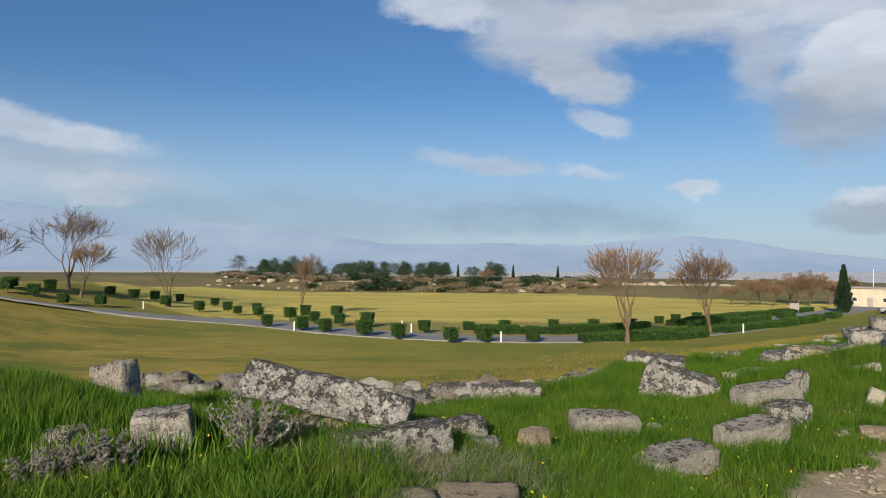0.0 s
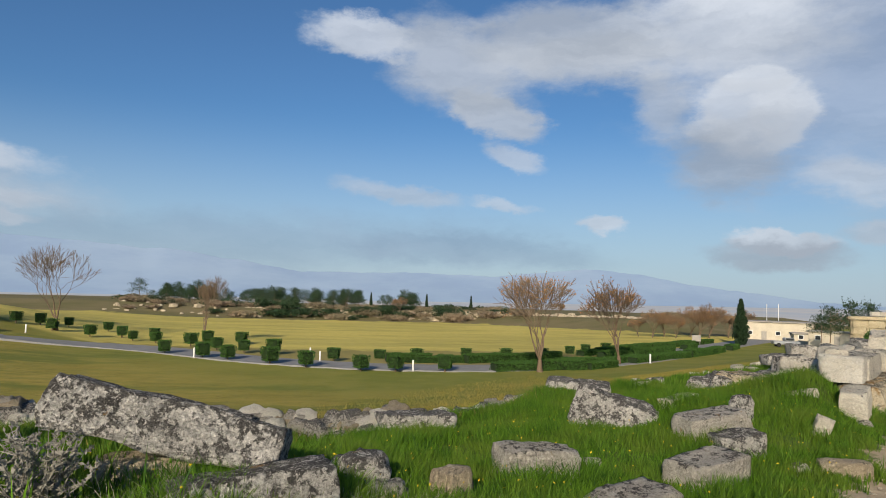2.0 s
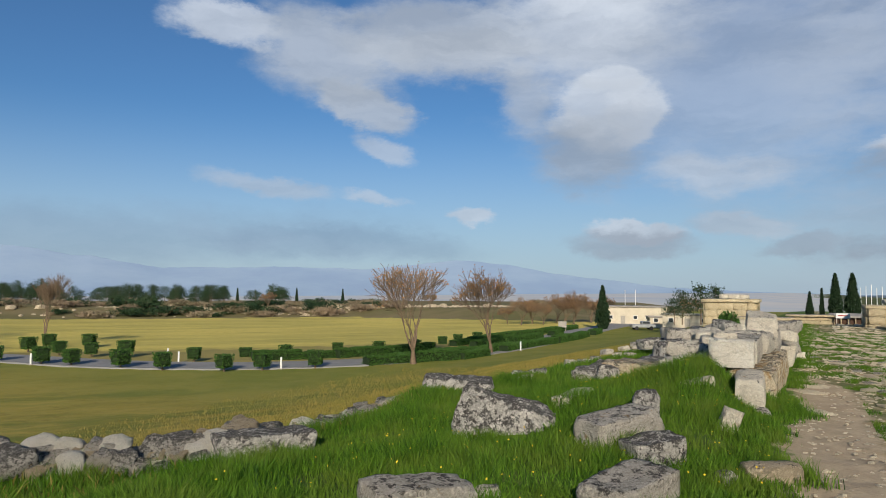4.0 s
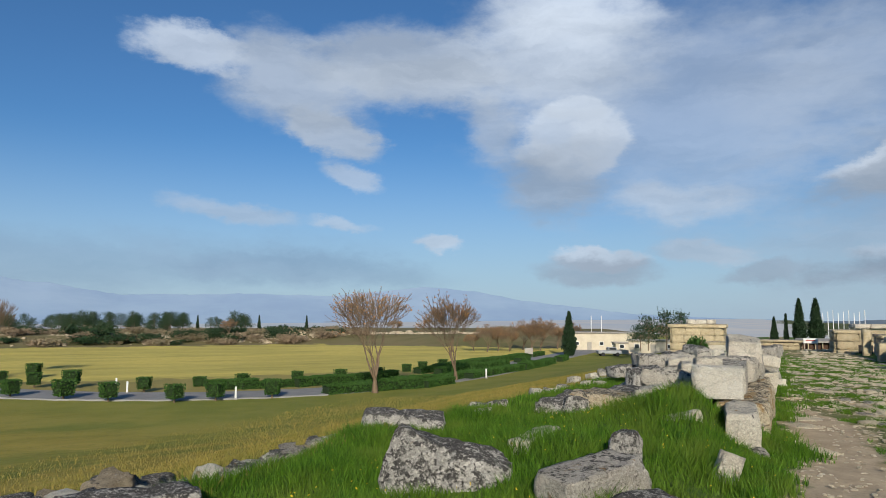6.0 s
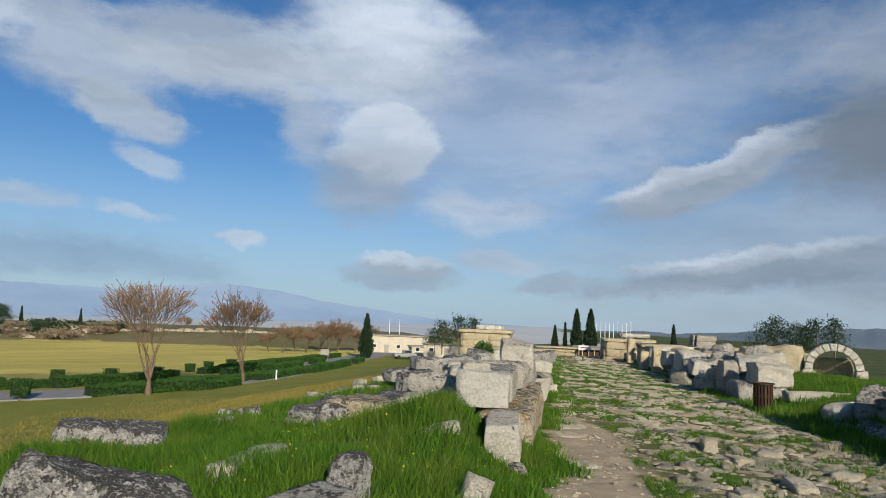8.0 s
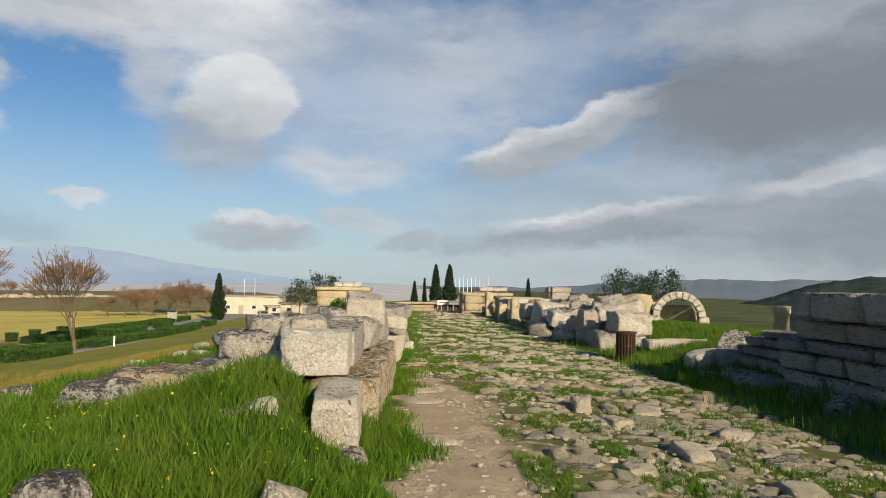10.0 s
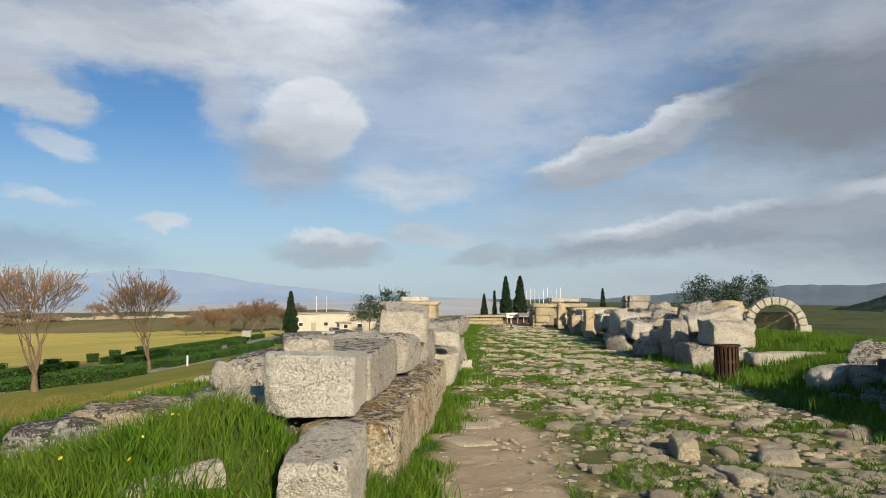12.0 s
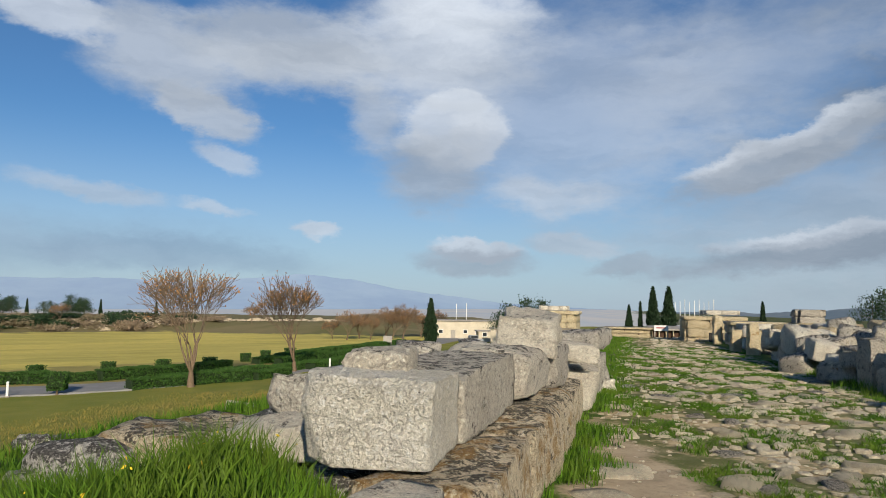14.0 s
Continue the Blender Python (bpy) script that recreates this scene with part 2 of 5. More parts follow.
def stone(name, pale, mid, lichen=0.5, ochre=0.2, pits=1.0, tint=0.12, dark=(0.035, 0.032, 0.030)):
    """Weathered limestone: pale and grey mottling, black lichen, more of it on top faces, rust-coloured lichen, pits and cracks."""
    m, n = material(name)
    p, rnd = own_space(n)
    big, mid_n, fine = n.noise(p, 1.6, 4), n.noise(p, 9.0, 7, 0.68), n.noise(p, 44.0, 5, 0.7)
    speck = n.noise(p, 26.0, 6, 0.72, dist=0.6)
    col = n.mix(n.step(big, 0.35, 0.65), pale, mid)
    col = n.mix(n.step(fine, 0.40, 0.68, 0.0, 0.22 + 0.36 * lichen), col, tuple(v * 0.45 for v in mid))
    col = n.mix(n.math("MULTIPLY", rnd, tint * 3), col, tuple(v * 0.72 for v in mid))
    nrm = n.tree.nodes.new("ShaderNodeSeparateXYZ")
    n.put(n.add("ShaderNodeNewGeometry", 1), nrm.inputs[0])
    up = n.step(nrm.outputs[2], 0.0, 0.95, -0.025, 0.050)
    grow = n.math("ADD", n.math("ADD", n.math("MULTIPLY", mid_n, 0.6), n.math("MULTIPLY", speck, 0.4)), up)
    edge = 0.66 - 0.22 * lichen
    col = n.mix(n.step(grow, edge, edge + 0.06, 0.0, 0.92), col, dark)
    pepper = n.noise(n.vmath("ADD", p, (5, 1, 7)), 62.0, 8, 0.75)
    col = n.mix(n.step(n.math("ADD", pepper, n.math("MULTIPLY", n.math("SUBTRACT", mid_n, 0.5), 0.5)), 0.53, 0.61, 0.0, 0.10 + 0.60 * lichen), col, tuple(v * 1.6 for v in dark))
    crack = n.math("ABSOLUTE", n.math("SUBTRACT", n.noise(n.vmath("MULTIPLY", p, (1.0, 1.0, 2.6)), 3.0, 8, 0.70, dist=0.5), 0.5))
    crack = n.step(crack, 0.0, 0.030)
    col = n.mix(n.step(crack, 0.55, 0.0, 0.0, 0.30 + 0.3 * lichen), col, tuple(v * 0.36 for v in mid))
    rust = n.noise(n.vmath("ADD", p, (9, 4, 2)), 3.4, 5, 0.65)
    col = n.mix(n.step(rust, 0.70 - 0.2 * ochre, 0.76 - 0.14 * ochre, 0.0, 0.75), col, (0.36, 0.20, 0.055))
    pale_n = n.noise(n.vmath("ADD", p, (3, 8, 5)), 11.0, 4, 0.6)
    col = n.mix(n.step(pale_n, 0.60, 0.70, 0.0, 0.5), col, (0.62, 0.60, 0.55))
    vor = n.tree.nodes.new("ShaderNodeTexVoronoi")
    n.put(n.vmath("ADD", p, n.vmath("MULTIPLY", n.noise(p, 5.0, 4, 0.6, 1), (0.25, 0.25, 0.25))), vor.inputs["Vector"])
    vor.inputs["Scale"].default_value = 58.0
    grit = n.noise(n.vmath("ADD", p, (2, 6, 1)), 130.0, 5, 0.72)
    pock = n.noise(n.vmath("ADD", p, (7, 3, 4)), 38.0, 4, 0.62, dist=0.4)
    col = n.mix(n.step(pock, 0.46, 0.34, 0.0, 0.18 + 0.42 * lichen), col, tuple(v * 0.34 for v in mid))
    col = n.mix(n.step(pock, 0.54, 0.66, 0.0, 0.55), col, tuple(min(0.88, v * 1.12) for v in pale))
    pit = n.step(vor.outputs[0], 0.04, 0.30)
    col = n.mix(n.step(n.math("ADD", grit, n.math("MULTIPLY", n.math("SUBTRACT", fine, 0.5), 0.6)), 0.48, 0.36, 0.0, 0.38), col, tuple(v * 0.40 for v in mid))
    col = n.mix(n.step(pit, 0.5, 0.0, 0.0, 0.22 * pits), col, tuple(v * 0.30 for v in mid))
    h = n.math("ADD", n.math("MULTIPLY", mid_n, 0.7), n.math("ADD", n.math("MULTIPLY", fine, 0.8), n.math("ADD", n.math("MULTIPLY", pit, 0.22 * pits), n.math("ADD", n.math("MULTIPLY", crack, 0.12), n.math("ADD", n.math("MULTIPLY", grit, 0.4), n.math("MULTIPLY", n.step(pock, 0.36, 0.52), 0.5))))))
    finish(n, col, 0.93, h, 0.040, 1.0, spec=0.2)
    return m


def plain(name, a, b, scale=6.0, rough=0.8, metal=0.0, bump=0.3, spec=0.3):
    m, n = material(name)
    p, rnd = own_space(n)
    k = n.noise(p, scale, 6, 0.62)
    f = n.noise(p, scale * 7, 4, 0.6)
    col = n.mix(n.step(k, 0.3, 0.7), a, b)
    col = n.mix(n.step(f, 0.4, 0.8, 0.0, 0.35), col, tuple(v * 0.6 for v in a))
    finish(n, col, rough, n.math("ADD", k, n.math("MULTIPLY", f, 0.5)), 0.01, bump, metal, spec)
    return m


def leaf(name, a, b, c, through=0.35, patch=0.7):
    """Leaves and blades: every island has its own green, and patches of them turn together."""
    m, n = material(name)
    geo = n.tree.nodes.new("ShaderNodeNewGeometry")
    big = n.noise(geo.outputs["Position"], patch, 4, 0.6)
    col = n.mix(geo.outputs["Random Per Island"], a, b)
    col = n.mix(n.step(big, 0.40, 0.68, 0.0, 0.7), col, c)
    finish(n, col, 0.62, spec=0.25, through=through)
    return m


# Distance haze goes into the base colour, and emission lifts it further.
def haze_tone(name, a, b, scale, glow):
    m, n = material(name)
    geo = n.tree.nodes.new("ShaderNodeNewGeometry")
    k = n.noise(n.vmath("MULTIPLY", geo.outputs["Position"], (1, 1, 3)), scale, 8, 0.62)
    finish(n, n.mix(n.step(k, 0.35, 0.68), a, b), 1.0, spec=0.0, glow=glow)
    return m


LICHEN = stone("lichened_limestone", (0.76, 0.72, 0.65), (0.60, 0.57, 0.51), 0.86, 0.25)
PALE = stone("pale_limestone", (0.88, 0.81, 0.67), (0.74, 0.66, 0.53), 0.30, 0.26, tint=0.06)
FRESH = stone("broken_limestone", (0.92, 0.87, 0.75), (0.84, 0.78, 0.65), 0.14, 0.10, tint=0.03)
WORN = stone("weathered_limestone", (0.88, 0.81, 0.68), (0.72, 0.65, 0.53), 0.56, 0.28)
# darker than PALE: the dimmer light on the bank is put into this colour
BANK = stone("dimmed_bank_limestone", (0.70, 0.65, 0.56), (0.54, 0.49, 0.41), 0.52, 0.36)
PLINTH = stone("foundation_limestone", (0.86, 0.75, 0.55), (0.70, 0.58, 0.40), 0.66, 0.85)
GREY = stone("grey_limestone", (0.74, 0.69, 0.59), (0.56, 0.51, 0.43), 0.62, 0.15)
TAN = stone("tan_travertine", (0.66, 0.55, 0.39), (0.50, 0.41, 0.28), 0.30, 0.35)
OCHRE = stone("ochre_tomb_stone", (0.78, 0.66, 0.43), (0.62, 0.50, 0.31), 0.30, 0.45)
SOOTY = stone("weathered_dark_limestone", (0.74, 0.67, 0.55), (0.54, 0.48, 0.39), 0.62, 0.30)
COBBLE = stone("road_cobble", (0.90, 0.79, 0.59), (0.74, 0.63, 0.45), 0.0, 0.12, tint=0.08, pits=0.5)
PINK = plain("reddish_stone", (0.42, 0.20, 0.14), (0.34, 0.17, 0.13))
GRASS = leaf("fresh_grass", (0.022, 0.072, 0.006), (0.155, 0.310, 0.020), (0.175, 0.245, 0.030), 0.46, 1.3)
DRY = leaf("meadow_grass", (0.23, 0.19, 0.040), (0.38, 0.29, 0.075), (0.17, 0.185, 0.032), 0.35, 0.25)
STRAW = leaf("dry_stalks", (0.30, 0.26, 0.19), (0.40, 0.36, 0.28), (0.26, 0.24, 0.20), 0.2)
SILVER = leaf("silver_shrub", (0.22, 0.205, 0.17), (0.33, 0.31, 0.27), (0.18, 0.17, 0.13), 0.2)
HEDGE = leaf("box_leaf", (0.026, 0.070, 0.013), (0.070, 0.150, 0.024), (0.045, 0.105, 0.018), 0.25)
CYPRESS = leaf("cypress_leaf", (0.010, 0.026, 0.010), (0.024, 0.050, 0.018), (0.016, 0.034, 0.012), 0.15)
PINE = leaf("pine_needle", (0.016, 0.040, 0.016), (0.040, 0.075, 0.028), (0.028, 0.055, 0.022), 0.15)
SCRUB = leaf("bare_scrub", (0.24, 0.18, 0.12), (0.34, 0.26, 0.17), (0.20, 0.19, 0.10), 0.2, 0.1)
RUSTLEAF = leaf("withered_seed_cluster", (0.40, 0.19, 0.07), (0.52, 0.27, 0.09), (0.34, 0.17, 0.08), 0.3)
PETAL = plain("yellow_petal", (0.75, 0.55, 0.03), (0.70, 0.48, 0.02), 40)
BARK = plain("grey_bark", (0.125, 0.085, 0.052), (0.20, 0.145, 0.095), 9.0, 0.95, bump=0.6)
# near-black colour that stands in for the shade inside bushes and hedges
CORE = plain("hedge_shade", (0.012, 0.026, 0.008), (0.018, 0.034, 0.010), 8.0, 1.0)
PLASTER = plain("cream_plaster", (0.56, 0.50, 0.38), (0.48, 0.42, 0.32), 0.8, 0.9)
ROOF = plain("grey_roof_sheet", (0.36, 0.33, 0.28), (0.28, 0.26, 0.23), 1.5, 0.8)
DARK = plain("dark_void", (0.02, 0.018, 0.016), (0.03, 0.027, 0.024), 4.0)
WHITE = plain("white_paint", (0.72, 0.72, 0.70), (0.64, 0.64, 0.62), 5.0, 0.6)
RUSTY = plain("rusty_brown_iron", (0.055, 0.032, 0.022), (0.09, 0.05, 0.03), 14.0, 0.6, 0.6)
TYRE = plain("black_rubber", (0.02, 0.02, 0.02), (0.03, 0.03, 0.03), 9.0)
STEEL = plain("grey_car_paint", (0.35, 0.36, 0.37), (0.30, 0.31, 0.32), 3.0, 0.35, 0.2)
GLASS = plain("dark_window_glass", (0.03, 0.035, 0.04), (0.04, 0.045, 0.05), 1.0, 0.12, 0.0, 0.02, 0.5)
ASPHALT = plain("grey_asphalt", (0.26, 0.255, 0.245), (0.21, 0.205, 0.20), 0.7, 0.9)
LETTER = plain("red_lettering", (0.35, 0.05, 0.04), (0.3, 0.04, 0.04), 3.0)
# far hills and valley floor: haze painted as bluish colour, self-lit
RIDGE = haze_tone("haze_blue_ridge", (0.150, 0.200, 0.275), (0.180, 0.230, 0.295), 0.0016, 0.80)
RIDGE2 = haze_tone("near_ridge", (0.085, 0.112, 0.140), (0.120, 0.140, 0.160), 0.004, 0.45)
RIDGE3 = haze_tone("wooded_hill", (0.022, 0.034, 0.032), (0.042, 0.056, 0.050), 0.02, 0.25)
VALLEY = haze_tone("hazy_valley", (0.24, 0.26, 0.29), (0.30, 0.29, 0.28), 0.008, 0.62)


def build_ground_material():
    """One sheet of land: green bank, trodden path, earth between the cobbles, meadow on the slope, flowering field beyond."""
    m, n = material("ground")
    pos = n.add("ShaderNodeNewGeometry", 0)
    s = n.vmath("DOT_PRODUCT", pos, (AX, AY, 0), out=1)
    d = n.vmath("DOT_PRODUCT", pos, (AY, -AX, 0), out=1)
    sep = n.tree.nodes.new("ShaderNodeSeparateXYZ")
    n.put(pos, sep.inputs[0])
    x, y = sep.outputs[0], sep.outputs[1]
    fine, mid, big = n.noise(pos, 22.0, 6, 0.65), n.noise(pos, 2.6, 6, 0.62), n.noise(pos, 0.22, 5, 0.6)
    vast = n.noise(n.vmath("MULTIPLY", pos, (0.5, 1.6, 1.0)), 0.055, 5, 0.6)
    streak = n.noise(n.vmath("MULTIPLY", pos, (0.12, 0.40, 0.2)), 1.0, 7, 0.68, dist=0.8)
    wob = n.math("ADD", n.math("MULTIPLY", n.math("SUBTRACT", mid, 0.5), 1.1), n.math("MULTIPLY", n.math("SUBTRACT", fine, 0.5), 0.35))
    dw = n.math("ADD", d, wob)
    lawn = n.mix(n.step(mid, 0.35, 0.7), (0.055, 0.110, 0.014), (0.105, 0.145, 0.026))
    lawn = n.mix(n.step(fine, 0.5, 0.75, 0.0, 0.6), lawn, (0.10, 0.085, 0.04))
    meadow = n.mix(n.step(big, 0.35, 0.65), (0.29, 0.235, 0.045), (0.39, 0.30, 0.066))
    meadow = n.mix(n.step(streak, 0.40, 0.68, 0.0, 0.55), meadow, (0.16, 0.175, 0.030))
    meadow = n.mix(n.step(n.noise(pos, 5.0, 6, 0.7), 0.45, 0.75, 0.0, 0.55), meadow, (0.34, 0.25, 0.08))
    meadow = n.mix(n.step(n.noise(n.vmath("MULTIPLY", pos, (0.35, 1.0, 0.3)), 0.16, 6, 0.62), 0.50, 0.62, 0.0, 0.8), meadow, (0.12, 0.155, 0.028))
    meadow = n.mix(n.step(n.noise(pos, 1.3, 8, 0.72), 0.50, 0.70, 0.0, 0.5), meadow, (0.15, 0.125, 0.030))
    green = n.mix(n.step(big, 0.3, 0.7), (0.175, 0.195, 0.032), (0.25, 0.235, 0.048))
    slope = n.mix(n.step(n.math("ADD", s, n.math("MULTIPLY", big, 26.0)), 40.0, 62.0), meadow, green)
    flower = n.mix(n.step(vast, 0.40, 0.60), (0.62, 0.51, 0.13), (0.50, 0.42, 0.11))
    flower = n.mix(n.step(n.noise(n.vmath("MULTIPLY", pos, (0.05, 0.16, 0.2)), 1.0, 7, 0.72), 0.46, 0.70, 0.0, 0.5), flower, (0.24, 0.22, 0.05))
    flower = n.mix(n.step(n.noise(pos, 0.9, 6, 0.7), 0.4, 0.7, 0.0, 0.45), flower, (0.40, 0.33, 0.07))
    brown = n.mix(n.step(vast, 0.35, 0.65), (0.20, 0.165, 0.085), (0.13, 0.125, 0.05))
    yfar = n.math("ADD", y, n.math("MULTIPLY", n.math("MAXIMUM", n.math("SUBTRACT", x, 45.0), 0.0), 0.75))
    yfar = n.math("ADD", yfar, n.math("MULTIPLY", n.math("SUBTRACT", big, 0.5), 14.0))
    field = n.mix(n.step(yfar, 186.0, 190.0), flower, brown)
    # the flowering field starts beyond the motor road; a darker ploughed strip lies before it on one side
    beyond = n.math("ADD", yfar, n.math("MULTIPLY", n.math("ABSOLUTE", n.math("ADD", x, -8.0)), -0.15))
    strip = n.step(beyond, 92.0, 95.0)
    field = n.mix(strip, n.mix(n.step(vast, 0.4, 0.6), (0.24, 0.205, 0.07), (0.30, 0.25, 0.08)), field)
    side = n.math("ADD", n.math("MULTIPLY", n.math("MAXIMUM", n.math("MULTIPLY", x, -1.0), 0.0), 0.9), n.math("MULTIPLY", n.math("MAXIMUM", n.math("SUBTRACT", x, 20.0), 0.0), 0.85))
    low = n.mix(n.step(n.math("SUBTRACT", y, side), 73.0, 76.0), slope, field)
    left = n.mix(n.step(n.math("ADD", dw, n.math("MULTIPLY", big, 1.2)), -8.6, -7.2), low, lawn)
    sand = n.mix(n.step(mid, 0.3, 0.7), (0.50, 0.40, 0.27), (0.40, 0.315, 0.21))
    sand = n.mix(n.step(fine, 0.45, 0.8, 0.0, 0.6), sand, (0.28, 0.22, 0.15))
    earth = n.mix(n.step(mid, 0.35, 0.65), (0.56, 0.44, 0.27), (0.40, 0.31, 0.18))
    earth = n.mix(n.step(n.noise(pos, 1.4, 5, 0.7), 0.40, 0.54, 0.0, 0.85), earth, (0.075, 0.105, 0.022))
    col = n.mix(n.step(dw, -2.45, -2.15), left, sand)
    # further down the trodden line gives out and the paving reaches the wall
    dp = n.math("ADD", dw, n.step(s, 17.5, 23.0, 0.0, 1.15))
    col = n.mix(n.step(dp, -1.35, -0.95), col, earth)
    verge = n.mix(n.step(mid, 0.35, 0.7), (0.07, 0.14, 0.022), (0.12, 0.16, 0.036))
    verge = n.mix(n.step(n.math("ADD", d, n.math("MULTIPLY", big, 8.0)), 18.0, 26.0, 0.0, 0.8), verge, n.mix(n.step(vast, 0.4, 0.6), (0.045, 0.062, 0.022), (0.11, 0.10, 0.045)))
    col = n.mix(n.step(dw, 2.0, 2.6), col, verge)
    h = n.math("ADD", n.math("MULTIPLY", mid, 2.0), fine)
    finish(n, col, 0.96, h, 0.04, 0.8, spec=0.15)
    return m


GROUND = build_ground_material()


# ---- mesh helpers ----
def part(name, bm, mat, parent=None, label=""):
    """Links a bmesh as one mesh object, under a thing where one is given."""
    me = bpy.data.meshes.new(name)
    bm.to_mesh(me)
    bm.free()
    me.materials.append(mat)
    ob = new(name, me)
    ob.parent = parent
    return tagged(ob, label)


def thing(name, x, y, z, turn=0.0):
    ob = new(name)
    ob.empty_display_size = 0.1
    ob.matrix_world = pose(x, y, z, 0, 0, turn)
    return ob


def raw(name, verts, faces, mat, parent=None, smooth=False):
    """A mesh from arrays of corners and of triangles or quads."""
    verts, faces = np.asarray(verts, np.float32), np.asarray(faces, np.int32)
    k = faces.shape[1]
    me = bpy.data.meshes.new(name)
    me.vertices.add(len(verts))
    me.vertices.foreach_set("co", verts.ravel())
    me.loops.add(faces.size)
    me.loops.foreach_set("vertex_index", faces.ravel())
    me.polygons.add(len(faces))
    me.polygons.foreach_set("loop_start", np.arange(0, faces.size, k, dtype=np.int32))
    me.polygons.foreach_set("use_smooth", np.full(len(faces), smooth))
    me.update(calc_edges=True)
    me.materials.append(mat)
    ob = new(name, me)
    ob.parent = parent
    return ob


def box(bm, size, at=(0, 0, 0), turn=(0, 0, 0), bevel=0.0, cuts=0):
    """A box in a bmesh, with bevelled edges."""
    made = bmesh.ops.create_cube(bm, size=1.0)
    vs = made["verts"]
    bmesh.ops.transform(bm, matrix=Matrix.Diagonal((*size, 1)), verts=vs)
    if bevel:
        es = list({e for v in vs for e in v.link_edges})
        vs = list({v for f in bmesh.ops.bevel(bm, geom=es, offset=bevel, segments=1, affect="EDGES")["faces"] for v in f.verts} | {v for v in vs if v.is_valid})
    bmesh.ops.transform(bm, matrix=pose(*at, *turn), verts=vs)
    return vs


def rough_block(w, l, h, seed, worn=0.06, cuts=5, lump=0.05, round_=0.12, chips=5):
    """A block of stone w by l by h, its foot at z = 0, with chipped and rounded corners and an uneven face."""
    bm = bmesh.new()
    bmesh.ops.create_cube(bm, size=1.0)
    bmesh.ops.subdivide_edges(bm, edges=bm.edges[:], cuts=cuts, use_grid_fill=True)
    off = Vector((seed * 7.31, seed * 3.17, seed * 1.91))
    m = min(w, l, h)
    for v in bm.verts:
        c = v.co.copy()
        e = sorted((abs(c.x), abs(c.y), abs(c.z)))
        corner = max(0.0, e[1] - 0.30) * 2.2 + max(0.0, e[0] - 0.30) * 2.0
        c *= 1 - round_ * corner * (0.6 + 0.8 * noise.noise(c * 2.3 + off))
        p = Vector((c.x * w, c.y * l, c.z * h))
        nrm = Vector((c.x / w, c.y / l, c.z / h)).normalized()
        p += nrm * (lump * m / 0.4 * noise.fractal(p * (1.1 / m ** 0.5) + off, 1.0, 2.0, 4) + worn * m * 0.5 * min(0.0, noise.noise(p * (3.2 / m ** 0.5) + off)))
        p += nrm * 0.010 * noise.fractal(Vector((p.x * 11, p.y * 11, p.z * 13)) + off, 0.7, 2.0, 4)
        v.co = p + Vector((0, 0, h / 2))
    # broken corners: flat fractures that cut across the edges
    rng = random.Random(seed * 13 + 1)
    for k in range(chips):
        q = Vector((rng.choice((-1, 1)) * rng.uniform(0.15, 1) / w, rng.choice((-1, 1)) * rng.uniform(0.15, 1) / l, rng.choice((-0.5, 1, 1)) * rng.uniform(0.15, 1) / h)).normalized()
        far = max((v.co - Vector((0, 0, h / 2))).dot(q) for v in bm.verts) - rng.uniform(0.03, 0.15) * m
        for v in bm.verts:
            over = (v.co - Vector((0, 0, h / 2))).dot(q) - far
            if over > 0:
                v.co -= q * (over * 0.92) - q * 0.010 * noise.noise(v.co * 17 + off)
    for f in bm.faces:
        f.smooth = True
    return bm


def boulder(w, l, h, seed, sub=4, lump=0.22):
    bm = bmesh.new()
    bmesh.ops.create_icosphere(bm, subdivisions=sub, radius=0.5)
    off = Vector((seed * 5.7, seed * 2.9, seed * 8.3))
    for v in bm.verts:
        c = v.co
        k = 1 + lump * noise.fractal(c * 2.6 + off, 0.9, 2.0, 5) + 0.10 * noise.cell(c * 3.0 + off)
        # flattened sides, as broken stone has them
        p = Vector((max(-0.40, min(0.40, c.x * k)) * 1.2, max(-0.40, min(0.40, c.y * k)) * 1.2, max(-0.38, min(0.40, c.z * k)) * 1.2))
        v.co = Vector((p.x * w, p.y * l, (p.z + 0.42) * h)) + c.normalized() * 0.010 * noise.fractal(c * 14 + off, 1, 2, 3)
    for f in bm.faces:
        f.smooth = True
    return bm


SEED = [0]


def stone_at(x, y, w, l, h, turn=0, tilt=(0, 0), mat=LICHEN, sink=0.06, kind="block", label="", z=None, name="stone_block", cat="stone block", detail=9, **how):
    """A loose stone lying on the ground, sunk a little into it."""
    SEED[0] += 1
    bm = rough_block(w, l, h, SEED[0], cuts=detail, **how) if kind == "block" else boulder(w, l, h, SEED[0], **how)
    ob = part(name, bm, mat)
    ob.matrix_world = pose(x, y, (hz(x, y) if z is None else z) - sink, tilt[0], tilt[1], turn)
    return tagged(ob, label or "weathered limestone block with black lichen in grass", cat)


def leaves(name, centers, size, mat, parent=None, long=1.0, seed=1, up=0.0):
    """Many small leaf blades, four corners each, one mesh."""
    rng = np.random.default_rng(seed)
    c = np.asarray(centers, float)
    k = len(c)
    a = rng.normal(size=(k, 3))
    a[:, 2] += up
    a /= np.linalg.norm(a, axis=1)[:, None]
    b = np.cross(a, rng.normal(size=(k, 3)))
    b /= np.linalg.norm(b, axis=1)[:, None] + 1e-9
    r = size * rng.uniform(0.6, 1.3, (k, 1))
    v = np.stack([c - a * r * long, c + b * r * 0.6, c + a * r * long, c - b * r * 0.6], 1).reshape(-1, 3)
    return raw(name, v, np.arange(4 * k).reshape(-1, 4), mat, parent)


